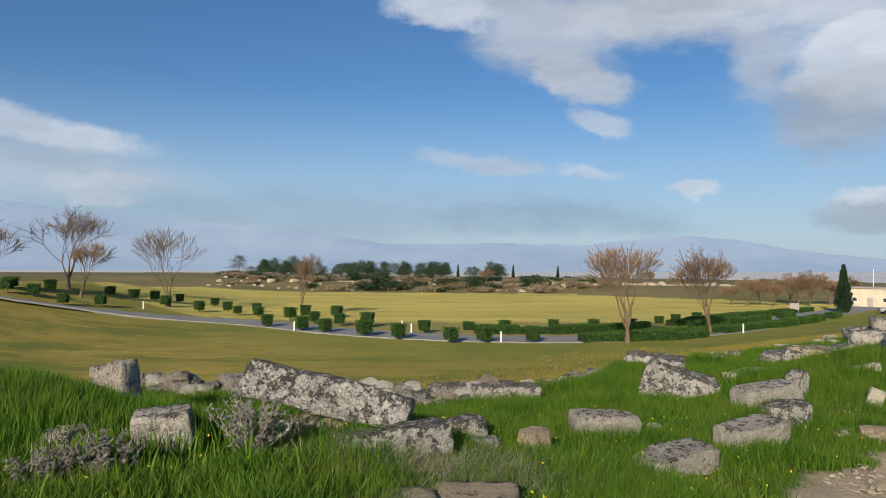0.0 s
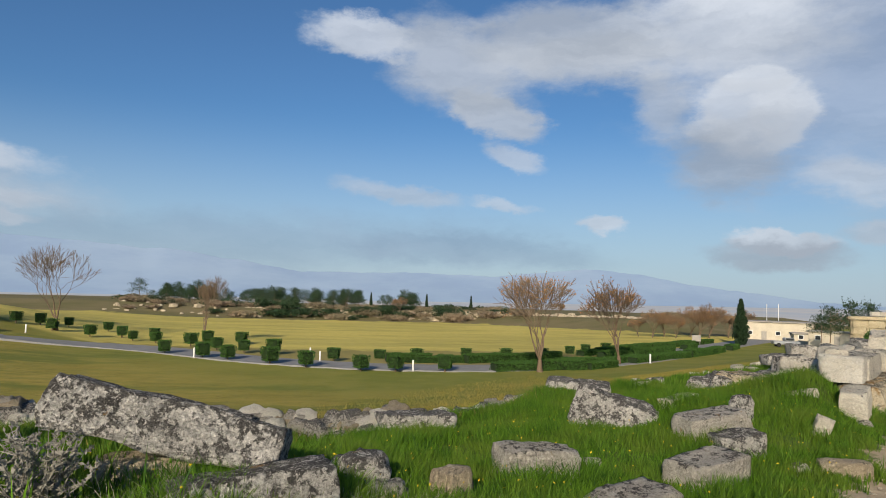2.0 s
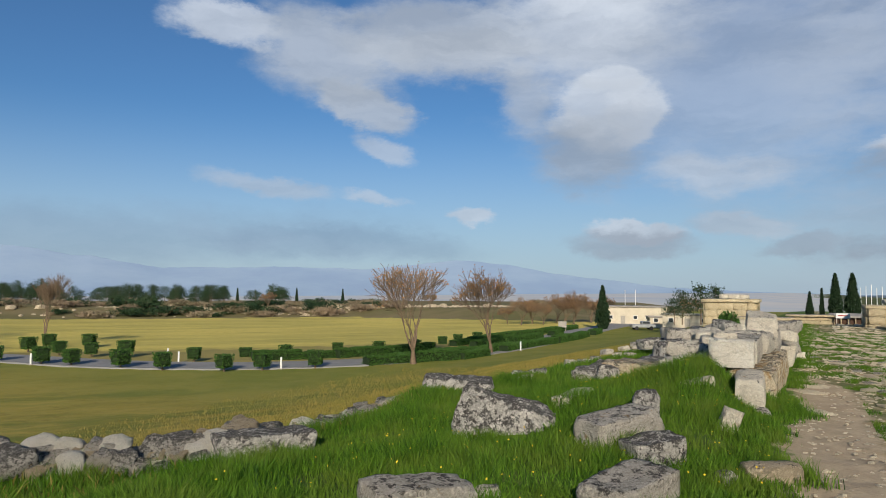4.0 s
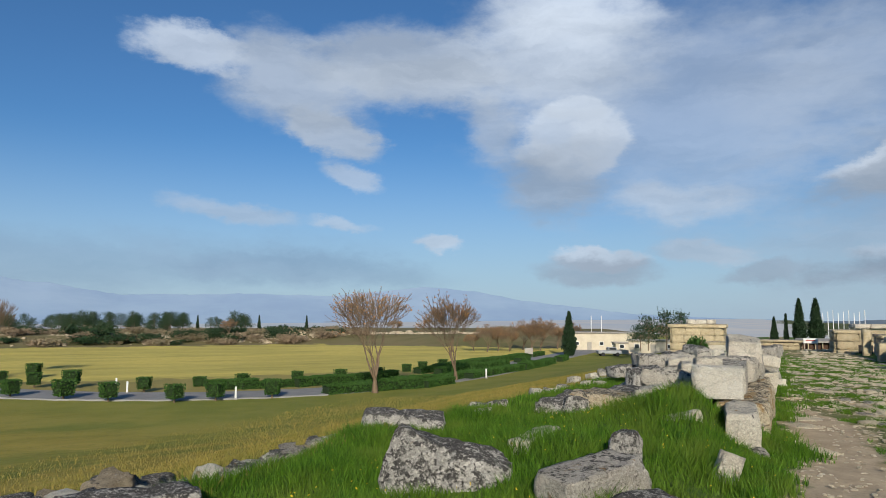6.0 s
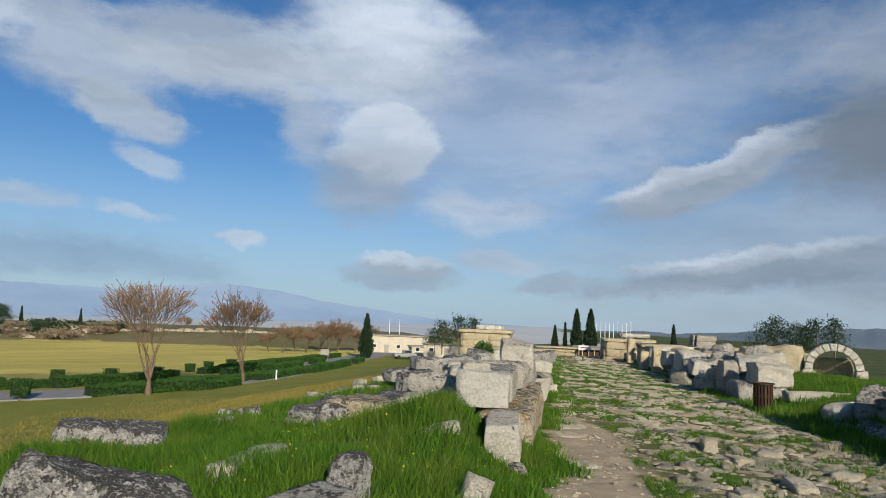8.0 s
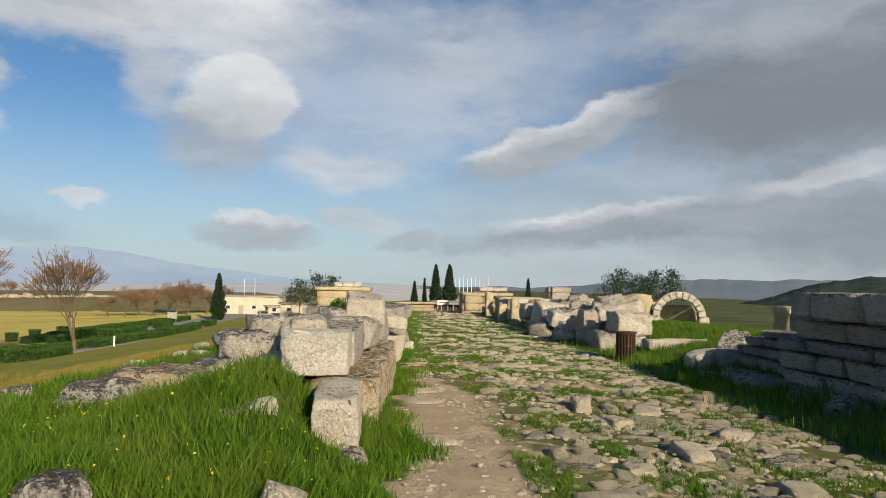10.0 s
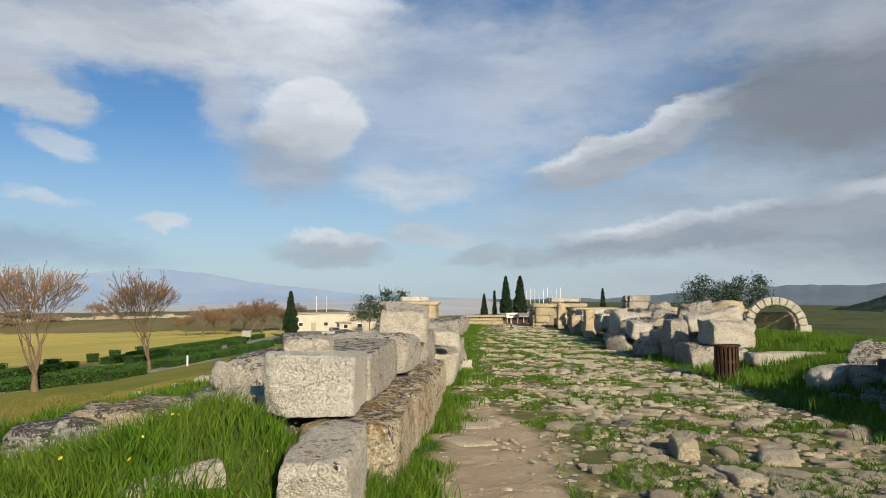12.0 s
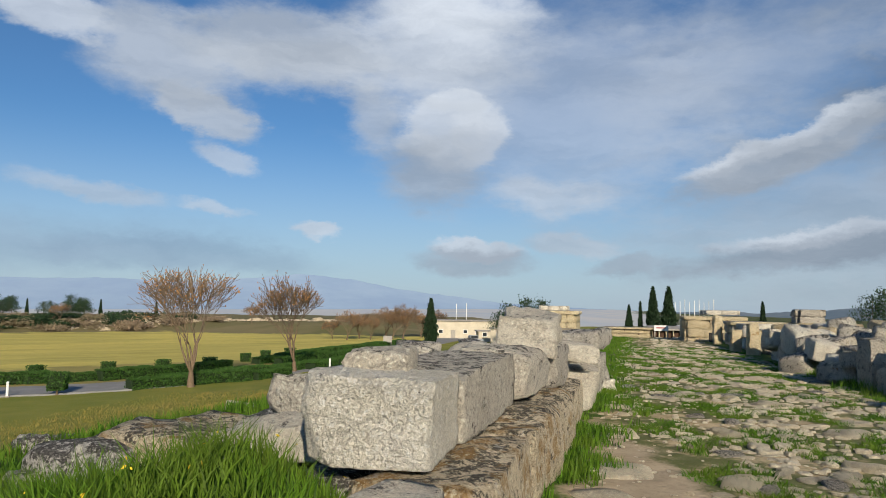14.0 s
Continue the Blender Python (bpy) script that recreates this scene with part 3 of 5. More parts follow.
def tubes(segments, sides=5):
    """Tapered limbs from a list of (start, end, radius, end radius)."""
    vs, fs = [], []
    for a, b, ra, rb in segments:
        ax = (Vector(b) - Vector(a)).normalized()
        u = ax.orthogonal().normalized()
        w = ax.cross(u)
        base = len(vs)
        for c, r in ((a, ra), (b, rb)):
            for k in range(sides):
                t = 2 * math.pi * k / sides
                vs.append(Vector(c) + (u * math.cos(t) + w * math.sin(t)) * r)
        for k in range(sides):
            fs.append((base + k, base + (k + 1) % sides, base + sides + (k + 1) % sides, base + sides + k))
    return vs, fs


def blades(name, x, y, tall, wide, mat, seed, lean=0.35, parent=None, z=None):
    """Blades of grass, bent at half height."""
    rng = np.random.default_rng(seed)
    k = len(x)
    z = height(x, y) if z is None else z
    t = rng.uniform(0, 2 * math.pi, k)
    q = rng.uniform(0, 2 * math.pi, k)
    h = tall * rng.uniform(0.55, 1.25, k)
    w = wide * rng.uniform(0.7, 1.3, k)
    bend = lean * h * rng.uniform(0.2, 1.4, k)
    foot = np.stack([x, y, z - 0.02], 1)
    side = np.stack([np.cos(t), np.sin(t), 0 * t], 1) * w[:, None]
    out = np.stack([np.cos(q), np.sin(q), 0 * q], 1) * bend[:, None]
    up = np.stack([0 * h, 0 * h, h], 1)
    midp = foot + up * 0.55 + out * 0.35
    v = np.stack([foot - side, foot + side, midp + side * 0.7, midp - side * 0.7, foot + up + out], 1).reshape(-1, 3)
    i = np.arange(k)[:, None] * 5
    f = np.concatenate([i + [0, 1, 2], i + [0, 2, 3], i + [3, 2, 4]], 0)
    return raw(name, v, f, mat, parent)


# ---- the land ----
def build_ground():
    t = np.linspace(-7.8, 7.8, 330)
    gx, gy = np.meshgrid(7 + 3.6 * np.sinh(t), 11 + 3.6 * np.sinh(t))
    gz = height(gx, gy) + np.where(np.abs(gx) + np.abs(gy) < 60, 0.02 * np.sin(4.1 * gx + 1.3 * gy) * np.sin(3.3 * gy - 0.8 * gx), 0)
    k = gx.shape[0]
    i = np.arange(k * k).reshape(k, k)
    f = np.stack([i[:-1, :-1], i[:-1, 1:], i[1:, 1:], i[1:, :-1]], -1).reshape(-1, 4)
    ob = raw("ground", np.stack([gx, gy, gz], -1).reshape(-1, 3), f, GROUND, smooth=True)
    # far faces take VALLEY, whose colour and glow hold the haze
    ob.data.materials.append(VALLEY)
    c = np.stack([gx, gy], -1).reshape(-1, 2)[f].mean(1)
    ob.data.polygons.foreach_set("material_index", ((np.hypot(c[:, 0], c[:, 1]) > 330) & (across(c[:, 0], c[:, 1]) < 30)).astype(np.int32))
    return tagged(ob, "green bank, trodden path, dry meadow and yellow field", "ground", kind="structure")


build_ground()


def ridge(name, keys, radius, mat, seed, rough=0.12, label="hazy blue mountains across the valley"):
    """Distant hills: a broad sheet rising to a skyline given in degrees."""
    az = np.linspace(keys[0][0], keys[-1][0], 420)
    top = np.interp(az, [k[0] for k in keys], [k[1] for k in keys])
    top = top + rough * np.array([noise.fractal(Vector((a * 0.35, seed, 0)), 0.8, 2.0, 5) for a in az])
    rows = []
    for g, back in ((-0.06, 0.72), (0.3, 0.85), (0.75, 0.95), (1.0, 1.0)):
        r = radius * back
        el = np.radians(-1.6 + (top + 1.6) * g)
        rows.append(np.stack([np.sin(np.radians(az)) * r, np.cos(np.radians(az)) * r, 1.2 + r * np.tan(el)], -1))
    v = np.concatenate(rows)
    k = len(az)
    i = np.arange(4 * k).reshape(4, k)
    f = np.stack([i[:-1, :-1], i[:-1, 1:], i[1:, 1:], i[1:, :-1]], -1).reshape(-1, 4)
    tagged(raw(name, v, f, mat, smooth=True), label, "mountains", kind="structure")


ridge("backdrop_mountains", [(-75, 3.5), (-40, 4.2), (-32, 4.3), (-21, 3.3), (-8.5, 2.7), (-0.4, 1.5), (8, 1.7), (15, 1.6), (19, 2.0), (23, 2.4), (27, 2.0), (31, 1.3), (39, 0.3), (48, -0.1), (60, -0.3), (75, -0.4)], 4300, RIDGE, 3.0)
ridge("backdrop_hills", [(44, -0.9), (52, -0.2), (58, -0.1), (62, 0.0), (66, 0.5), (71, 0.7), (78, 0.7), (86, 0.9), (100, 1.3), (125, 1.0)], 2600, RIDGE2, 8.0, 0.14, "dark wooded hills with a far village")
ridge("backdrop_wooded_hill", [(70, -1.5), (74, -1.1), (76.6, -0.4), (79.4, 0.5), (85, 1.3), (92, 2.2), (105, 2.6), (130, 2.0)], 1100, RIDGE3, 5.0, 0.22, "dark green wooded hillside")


def catmull(points, steps=10):
    out = []
    p = [Vector(q) for q in points]
    p = [p[0] * 2 - p[1], *p, p[-1] * 2 - p[-2]]
    for a, b, c, d in zip(p, p[1:], p[2:], p[3:]):
        for k in range(steps):
            t = k / steps
            out.append(0.5 * (2 * b + (c - a) * t + (2 * a - 5 * b + 4 * c - d) * t * t + (3 * b - a - 3 * c + d) * t ** 3))
    return out


ROAD = catmull([(-95, 62), (-70, 72), (-46, 85.5), (-35, 91.5), (-20, 93), (-4.6, 80), (7.5, 74.2), (20, 73.8), (32, 78), (48, 90), (66, 108), (90, 130), (120, 156)])


def ribbon(name, line, inner, outer, lift, mat, label, cat, thick=0.25):
    v, f = [], []
    for k, q in enumerate(line):
        t = (line[min(k + 1, len(line) - 1)] - line[max(k - 1, 0)]).normalized()
        side = Vector((t.y, -t.x))
        base = hz(q.x, q.y) + lift
        for w, z in ((inner, -thick), (inner, 0), (outer, 0), (outer, -thick)):
            e = q + side * w
            v.append((e.x, e.y, base + z))
        if k:
            b = 4 * k
            f += [(b - 4 + j, b + j, b + j + 1, b - 3 + j) for j in range(3)]
    return tagged(raw(name, v, f, mat), label, cat, kind="structure")


ribbon("road", ROAD, -2.9, 2.9, 0.12, ASPHALT, "narrow grey asphalt road through the fields", "road")
ribbon("kerb", ROAD, 2.95, 3.2, 0.13, ASPHALT, "low grey concrete kerb along the asphalt road", "kerb")


# ---- trees, hedges and shrubs ----
def bare_tree(x, y, tall, spread, seed, stems=3, tufts=1.0, label="bare tree with rust-brown seed clusters beside the road", split=0.11):
    """A leafless tree that forks low into a vase of limbs, with withered clusters at the twig ends."""
    rng = random.Random(seed)
    root = thing("tree", x, y, hz(x, y) - 0.1, rng.uniform(0, 360))
    limbs, twigs, tips = [], [], []

    def grow(p, way, length, r, level):
        steps = 3 if level < 2 else 2
        for k in range(steps):
            way = (way + Vector((rng.gauss(0, 0.075), rng.gauss(0, 0.075), 0.05 if level > 2 else 0.10 if level else 0.02))).normalized()
            q = p + way * (length / steps)
            (limbs if level < 3 else twigs).append((p, q, r, r * 0.82))
            p, r = q, r * 0.82
            if level >= 6:
                tips.append(p)
        if level >= 6:
            return
        for k in range((3 if level < 5 else 2) if level else stems):
            a = rng.uniform(0, 2 * math.pi)
            open_ = (rng.uniform(0.30, 0.62) if level == 0 else rng.uniform(0.30, 0.78)) * spread
            side = way.orthogonal().normalized()
            side.rotate(Matrix.Rotation(a, 3, way))
            grow(p, (way + side * open_).normalized(), length * rng.uniform(0.68, 0.92) if level else tall * 0.205, r * rng.uniform(0.58, 0.74), level + 1)

    grow(Vector((0, 0, 0)), Vector((rng.uniform(-0.05, 0.05), 0, 1)), tall * split, tall * 0.032, 0)
    v, f = tubes(limbs, 6)
    raw("trunk", v, f, BARK, root, True)
    v, f = tubes([(a, b, max(c, 0.020), max(d, 0.017)) for a, b, c, d in twigs], 3)
    tagged(raw("crown", v, f, BARK, root), kind="stuff")
    if tufts:
        c = [p + Vector((rng.gauss(0, 0.09), rng.gauss(0, 0.09), rng.gauss(0, 0.07))) for p in tips for _ in range(3) if rng.random() < 0.20 * tufts]
        tagged(leaves("seed_cluster", [tuple(p) for p in c], 0.085, RUSTLEAF, root, 1.2, seed), kind="stuff")
    return tagged(root, label, "tree")


bare_tree(24.0, 70.0, 11.2, 0.88, 11, 5, split=0.12)
bare_tree(36.4, 78.2, 10.3, 0.74, 23, 5, split=0.12)
bare_tree(-12.9, 102.8, 9.8, 0.45, 31, 3, 0.0, "small bare grey tree by the road")
bare_tree(-33.4, 108.0, 13.0, 0.9, 47, 3, 0.0, "bare grey tree with fine upright twigs")
bare_tree(-46.6, 104.7, 12.6, 0.9, 53, 4)
bare_tree(-42.8, 100.0, 8.6, 0.7, 55, 3)
bare_tree(-50.5, 90.0, 9.6, 1.0, 61, 4)


def cypress(x, y, tall, wide, seed, label="tall dark green columnar cypress", z=None, slim=1.0):
    rng = np.random.default_rng(seed)
    root = thing("cypress", x, y, (hz(x, y) if z is None else z) - 0.1)
    v, f = tubes([(Vector((0, 0, 0)), Vector((0, 0, tall * 0.5)), tall * 0.02, tall * 0.012)], 7)
    raw("trunk", v, f, BARK, root, True)
    k = 3400
    h = rng.uniform(0.05, 1, k) ** 1.15
    prof = np.where(h < 0.22, 0.55 + 2.05 * h, (1 - h) ** 0.72 * 1.2) * slim
    t = rng.uniform(0, 2 * math.pi, k)
    lump = 0.82 + 0.22 * np.sin(3 * t + 9 * h) * np.sin(21 * h + t) + 0.08 * rng.normal(size=k)
    r = wide / 2 * prof * lump * np.sqrt(rng.uniform(0.35, 1, k))
    leaves("crown", np.stack([r * np.cos(t), r * np.sin(t), h * tall], 1), tall * 0.020, CYPRESS, root, 2.2, seed, 1.6)
    return tagged(root, label, "cypress tree")


def pine(x, y, tall, wide, seed, z=None, label="dark green pine with an open irregular crown"):
    rng = np.random.default_rng(seed)
    root = thing("pine_tree", x, y, (hz(x, y) if z is None else z) - 0.1)
    segs = [(Vector((0, 0, 0)), Vector((0.02 * tall, 0, tall * 0.55)), tall * 0.018, tall * 0.012), (Vector((0.02 * tall, 0, tall * 0.55)), Vector((0, 0, tall * 0.92)), tall * 0.012, tall * 0.004)]
    pts = []
    for k in range(15):
        h = 0.30 + 0.66 * k / 14
        a = k * 2.4 + rng.uniform(-0.5, 0.5)
        reach = wide / 2 * (1.15 - h) * rng.uniform(0.7, 1.25) * 1.25
        tip = Vector((math.cos(a) * reach, math.sin(a) * reach, tall * h + reach * 0.15))
        segs.append((Vector((0.01 * tall, 0, tall * h * 0.97)), tip, tall * 0.006, tall * 0.002))
        c = np.array(tip) * [0.75, 0.75, 1]
        pts.append(c + rng.normal(size=(85, 3)) * [wide * 0.13, wide * 0.13, tall * 0.045])
    v, f = tubes(segs, 5)
    raw("trunk", v, f, BARK, root, True)
    leaves("crown", np.concatenate(pts), tall * 0.017, PINE, root, 1.7, seed, 0.8)
    return tagged(root, label, "pine tree")


def toward(az, dist, ox=0.3, oy=0.7):
    """The point at that bearing and distance from a spot on the walk."""
    return ox + dist * math.sin(radians(az)), oy + dist * math.cos(radians(az))


MID, END = (3.5, 6.1), (5.8, 7.7)


cypress(79.5, 118.5, 8.4, 3.2, 3, "dark cypress standing beside a clipped hedge")
cypress(-51.8, 87.8, 12.4, 2.5, 5)
cypress(*toward(51.0, 96, *MID), 5.7, 1.9, 7, z=-2.2)
cypress(*toward(52.1, 98, *MID), 5.8, 2.2, 8, z=-2.2)
cypress(*toward(50.1, 97, *MID), 3.9, 0.7, 9, z=-2.2, slim=0.9)
cypress(*toward(49.3, 96, *MID), 3.5, 1.1, 10, z=-2.2)
cypress(*toward(58.4, 110, *MID), 4.4, 1.1, 12, z=-2.4)
pine(*toward(40.2, 120, *MID), 5.6, 4.2, 21, z=-4.3)
pine(*toward(41.6, 122, *MID), 6.6, 4.2, 22, z=-4.3)
pine(*toward(42.7, 128, *MID), 6.4, 3.8, 23, z=-4.3)
pine(*toward(39.6, 118, *MID), 4.2, 4.2, 24, z=-4.3)
for k, (a, w, t) in enumerate(((65.2, 4.2, 4.4), (66.0, 3.4, 5.1), (67.2, 3.6, 4.4), (68.6, 3.4, 5.0), (69.8, 3.0, 5.1), (67.9, 3.2, 4.2))):
    pine(*toward(a, 92, *END), t, w, 30 + k, z=-1.9, label="dark bushy pine behind the ruined tombs")


def far_pine_row():
    """Pines on the far side of the field, unlike in height and spacing."""
    rng = random.Random(4)
    first = pine(*toward(-12.2, 236), 6.6, 6.0, 70, label="dark green pine beyond the yellow field")
    tagged(first, group="pines beyond the field")
    second = pine(*toward(-8.0, 238), 7.4, 5.6, 71, label="dark green pine beyond the yellow field")
    tagged(second, group="pines beyond the field")
    for k in range(96):
        a = rng.choice((rng.uniform(-11.5, -6.5), rng.uniform(-6.5, 4.4), rng.uniform(-4.5, 4.0), rng.uniform(6.2, 8.8)))
        x, y = toward(a, rng.uniform(226, 262))
        c = copy_thing(rng.choice((first, second)), pose(x, y, hz(x, y) - 0.2, 0, 0, rng.uniform(0, 360)))
        q = rng.uniform(0.50, 0.90)
        c.scale = (q * rng.uniform(0.8, 1.3), q, q)
    slim = cypress(*toward(9.8, 240), 5.4, 1.2, 77, "slender cypress beyond the yellow field")
    for a in (-2.2, -0.7, 3.1, 13.4, 5.3):
        x, y = toward(a, 244)
        copy_thing(slim, pose(x, y, hz(x, y) - 0.2))


far_pine_row()


def clipped_bush(x, y, w, h, seed):
    """A box bush clipped to a cube on a short stem."""
    rng = np.random.default_rng(seed)
    root = thing("clipped_bush", x, y, hz(x, y))
    bm = bmesh.new()
    # added dark box behind the leaves, painted as the bush's inner shade
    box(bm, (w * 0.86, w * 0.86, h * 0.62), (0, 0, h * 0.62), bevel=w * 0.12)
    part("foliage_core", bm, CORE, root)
    v, f = tubes([(Vector((0, 0, 0)), Vector((0, 0, h * 0.4)), 0.09, 0.07)], 6)
    raw("trunk", v, f, BARK, root)
    k = 900
    p = rng.uniform(-1, 1, (k, 3))
    face = rng.integers(0, 3, k)
    p[np.arange(k), face] = np.sign(p[np.arange(k), face]) * rng.uniform(0.86, 1.06, k)
    taper = 0.94 + 0.10 * p[:, 2:3]
    p = p * [w / 2, w / 2, h * 0.36] * np.concatenate([taper, taper, np.ones((k, 1))], 1) + [0, 0, h * 0.62]
    leaves("foliage", p, 0.085, HEDGE, root, 1.1, seed)
    return tagged(root, "dark green box bush clipped to a cube", "bush", "bushes along the road")


NEAR_BUSHES = [(-47.0, 89.4), (-44.7, 91.1), (-40.6, 90.0), (-38.0, 94.7), (-33.5, 106.8), (-28.1, 104.9), (-24.7, 107.8), (-20.9, 110.5), (-12.4, 102.0), (-7.9, 101.5), (-15.0, 86.0), (-10.2, 81.1), (-7.4, 79.2), (-2.9, 75.4), (0.7, 72.8), (5.9, 70.0), (9.3, 70.1), (14.2, 70.1)]
FAR_BUSHES = [(-48.2, 92.7), (-45.9, 98.0), (-41.6, 107.0), (-38.8, 108.8), (-36.6, 111.5), (-33.8, 114.8), (-28.7, 116.3), (-22.4, 103.9), (-18.9, 101.2), (-13.8, 96.8), (-10.0, 91.7), (-6.5, 88.3), (-3.0, 86.5), (3.7, 79.9)]
bush = clipped_bush(*NEAR_BUSHES[0], 1.3, 1.75, 5)
jit = random.Random(6)
for bx, by in NEAR_BUSHES[1:] + FAR_BUSHES:
    c = copy_thing(bush, pose(bx, by, hz(bx, by) - 0.05, 0, 0, jit.uniform(0, 360)))
    q = jit.uniform(0.78, 1.0) * (1.12 if bx > -16 else 1.0)
    c.scale = (q * 1.05, q * 1.05, q)


def hedge_unit(x, y, turn, length, w, h, seed):
    rng = np.random.default_rng(seed)
    root = thing("hedge", x, y, hz(x, y), turn)
    bm = bmesh.new()
    # near-black block within the leaves, in place of the hedge's inner shade
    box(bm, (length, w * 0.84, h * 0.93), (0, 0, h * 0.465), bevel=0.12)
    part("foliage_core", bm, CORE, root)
    k = 2600
    p = rng.uniform(-1, 1, (k, 3))
    side = rng.uniform(0, 1, k)
    p[:, 1] = np.where(side < 0.52, np.sign(p[:, 1]) * rng.uniform(0.86, 1.05, k), p[:, 1])
    p[:, 2] = np.where(side >= 0.52, rng.uniform(0.86, 1.06, k) + 0.05 * np.sin(p[:, 0] * 9), p[:, 2])
    leaves("foliage", p * [length / 2, w / 2, h / 2] + [0, 0, h / 2], 0.10, HEDGE, root, 1.1, seed)
    return tagged(root, "long clipped box hedge, dark green", "hedge", "hedges along the road")


def hedge_line(points, w, h, unit, step=5.6):
    line = catmull([(*p, 0) for p in points], 24)
    left = 0.0
    for a, b in zip(line, line[1:]):
        left -= (b - a).length
        if left <= 0:
            t = math.degrees(math.atan2(b.y - a.y, b.x - a.x))
            left += step
            if jit.random() < 0.16:
                continue
            c = copy_thing(unit, pose(a.x, a.y, hz(a.x, a.y) - 0.08, 0, 0, t))
            c.scale = (step / 5.6 * 1.04, w, h * jit.uniform(0.85, 1.10))


unit = hedge_unit(12.0, 79.6, 0, 5.2, 1.3, 0.95, 9)
hedge_line([(15.5, 79.6), (20, 80.2), (33, 88), (52, 103.4), (69, 117), (80, 126)], 1.0, 1.0, unit)
hedge_line([(22.0, 71.6), (31, 73.6), (40, 80.6), (52, 90), (60, 97), (74, 111)], 1.15, 1.08, unit)
hedge_line([(25.0, 74.4), (34, 77.6), (42, 84)], 1.0, 1.0, unit)
hedge_line([(40, 88), (52, 97), (66, 109.5)], 1.0, 1.2, unit)
for bx, by in ((9.2, 84), (14, 86.5), (20.5, 88), (26, 89), (31.5, 91), (37, 95), (41, 99), (46, 103)):
    c = copy_thing(bush, pose(bx, by, hz(bx, by) - 0.4, 0, 0, jit.uniform(0, 360)))
    c.scale = (0.95, 0.95, 0.8)


def marker_post(x, y):
    root = thing("marker_post", x, y, hz(x, y))
    bm = bmesh.new()
    box(bm, (0.17, 0.17, 1.15), (0, 0, 0.57), bevel=0.03)
    part("shaft", bm, WHITE, root)
    bm = bmesh.new()
    box(bm, (0.26, 0.26, 0.12), (0, 0, 0.06), bevel=0.02)
    part("foot", bm, ROOF, root)
    return tagged(root, "short white concrete post beside the asphalt road", "post", "white posts along the road")


for px, py in ((-11.1, 81.2), (2.2, 79.0), (11.0, 70.1), (-34.2, 99.5), (1.2, 83.4), (40.8, 79.0)):
    marker_post(px, py)


# ---- fallen blocks on the grassy bank ----
big_slab = stone_at(-0.62, 6.75, 1.62, 0.55, 0.36, -9, (-12, 12), LICHEN, 0.0, label="long tilted limestone slab with black lichen propped on stones", z=0.10, detail=14)
stone_at(-0.72, 6.68, 0.62, 0.42, 0.24, 5, mat=TAN, label="tan stone propping up a fallen slab", detail=7)
stone_at(0.05, 6.05, 0.98, 0.44, 0.30, 12, (-6, -7), LICHEN, 0.06, label="lichened grey slab lying under a larger one", detail=11)
stone_at(0.78, 7.35, 0.44, 0.40, 0.32, 20, kind="boulder", mat=LICHEN, name="boulder", cat="boulder", label="rounded pale stone half sunk in grass")
stone_at(0.92, 6.75, 0.34, 0.26, 0.20, 40, kind="boulder", mat=GREY, name="boulder", cat="boulder", label="small grey stone among dry stalks")
stone_at(1.45, 7.0, 0.28, 0.24, 0.28, 35, mat=TAN, label="small upright tan stone in the grass", detail=7)
stone_at(2.48, 8.06, 0.74, 0.44, 0.44, 6, (0, 2), BANK, 0.13, label="squared limestone block in tall grass", detail=14, lump=0.035, round_=0.07)
stone_at(2.80, 6.76, 0.94, 0.42, 0.27, 27, (3, -4), BANK, 0.05, label="low flat grey slab at the edge of the path", detail=13, round_=0.10)
stone_at(4.28, 8.06, 0.84, 0.46, 0.38, 22, (2, -4), BANK, 0.10, label="chipped limestone block on the green bank", detail=14, round_=0.09)
stone_at(5.28, 9.02, 0.56, 0.42, 0.36, -8, (0, -6), LICHEN, 0.06, label="dark lichened stone below a moulded slab", detail=11)
stone_at(5.36, 9.72, 0.90, 0.44, 0.35, 8, (4, -6), BANK, 0.0, label="moulded pale slab with a dressed smooth side", detail=13, z=-0.48, lump=0.02, round_=0.04)
stone_at(6.20, 10.34, 0.28, 0.28, 0.46, 30, kind="boulder", mat=LICHEN, name="boulder", cat="boulder", label="rounded upright stone behind a moulded slab")
stone_at(5.68, 8.52, 0.22, 0.18, 0.20, 15, kind="boulder", mat=GREY, name="boulder", cat="boulder", label="small grey stone in the grass", sub=3)
stone_at(6.24, 8.52, 0.54, 0.24, 0.20, -20, mat=TAN, sink=0.02, label="low tan kerb stone beside the path", detail=9)
stone_at(7.30, 10.22, 0.22, 0.18, 0.30, -30, (0, 20), PALE, 0.0, label="small leaning stone in the grass", detail=8, z=-0.56)
stone_at(4.58, 10.98, 1.16, 0.60, 0.56, -30, (-4, 16), LICHEN, 0.02, label="large fallen block with black lichen, half buried", detail=16, z=-0.62, round_=0.22, lump=0.09)
stone_at(5.92, 15.55, 1.25, 0.62, 0.42, -24, (0, 6), LICHEN, 0.05, label="rough brownish block at the edge of the bank", detail=13, lump=0.1, z=-0.84)
stone_at(1.86, 11.62, 1.12, 0.50, 0.40, 12, (0, 5), LICHEN, 0.04, label="lichened slab at the end of a rubble wall", detail=13, z=-0.82, lump=0.08)
stone_at(-1.86, 5.98, 0.46, 0.36, 0.42, 10, (2, -4), BANK, 0.05, label="lichened block half hidden in tall grass", detail=12, z=-0.06, round_=0.1)
stone_at(-2.66, 5.92, 0.30, 0.28, 0.26, -12, mat=SOOTY, z=-0.08, sink=0, label="dark stone sunk deep in the grass", detail=9)
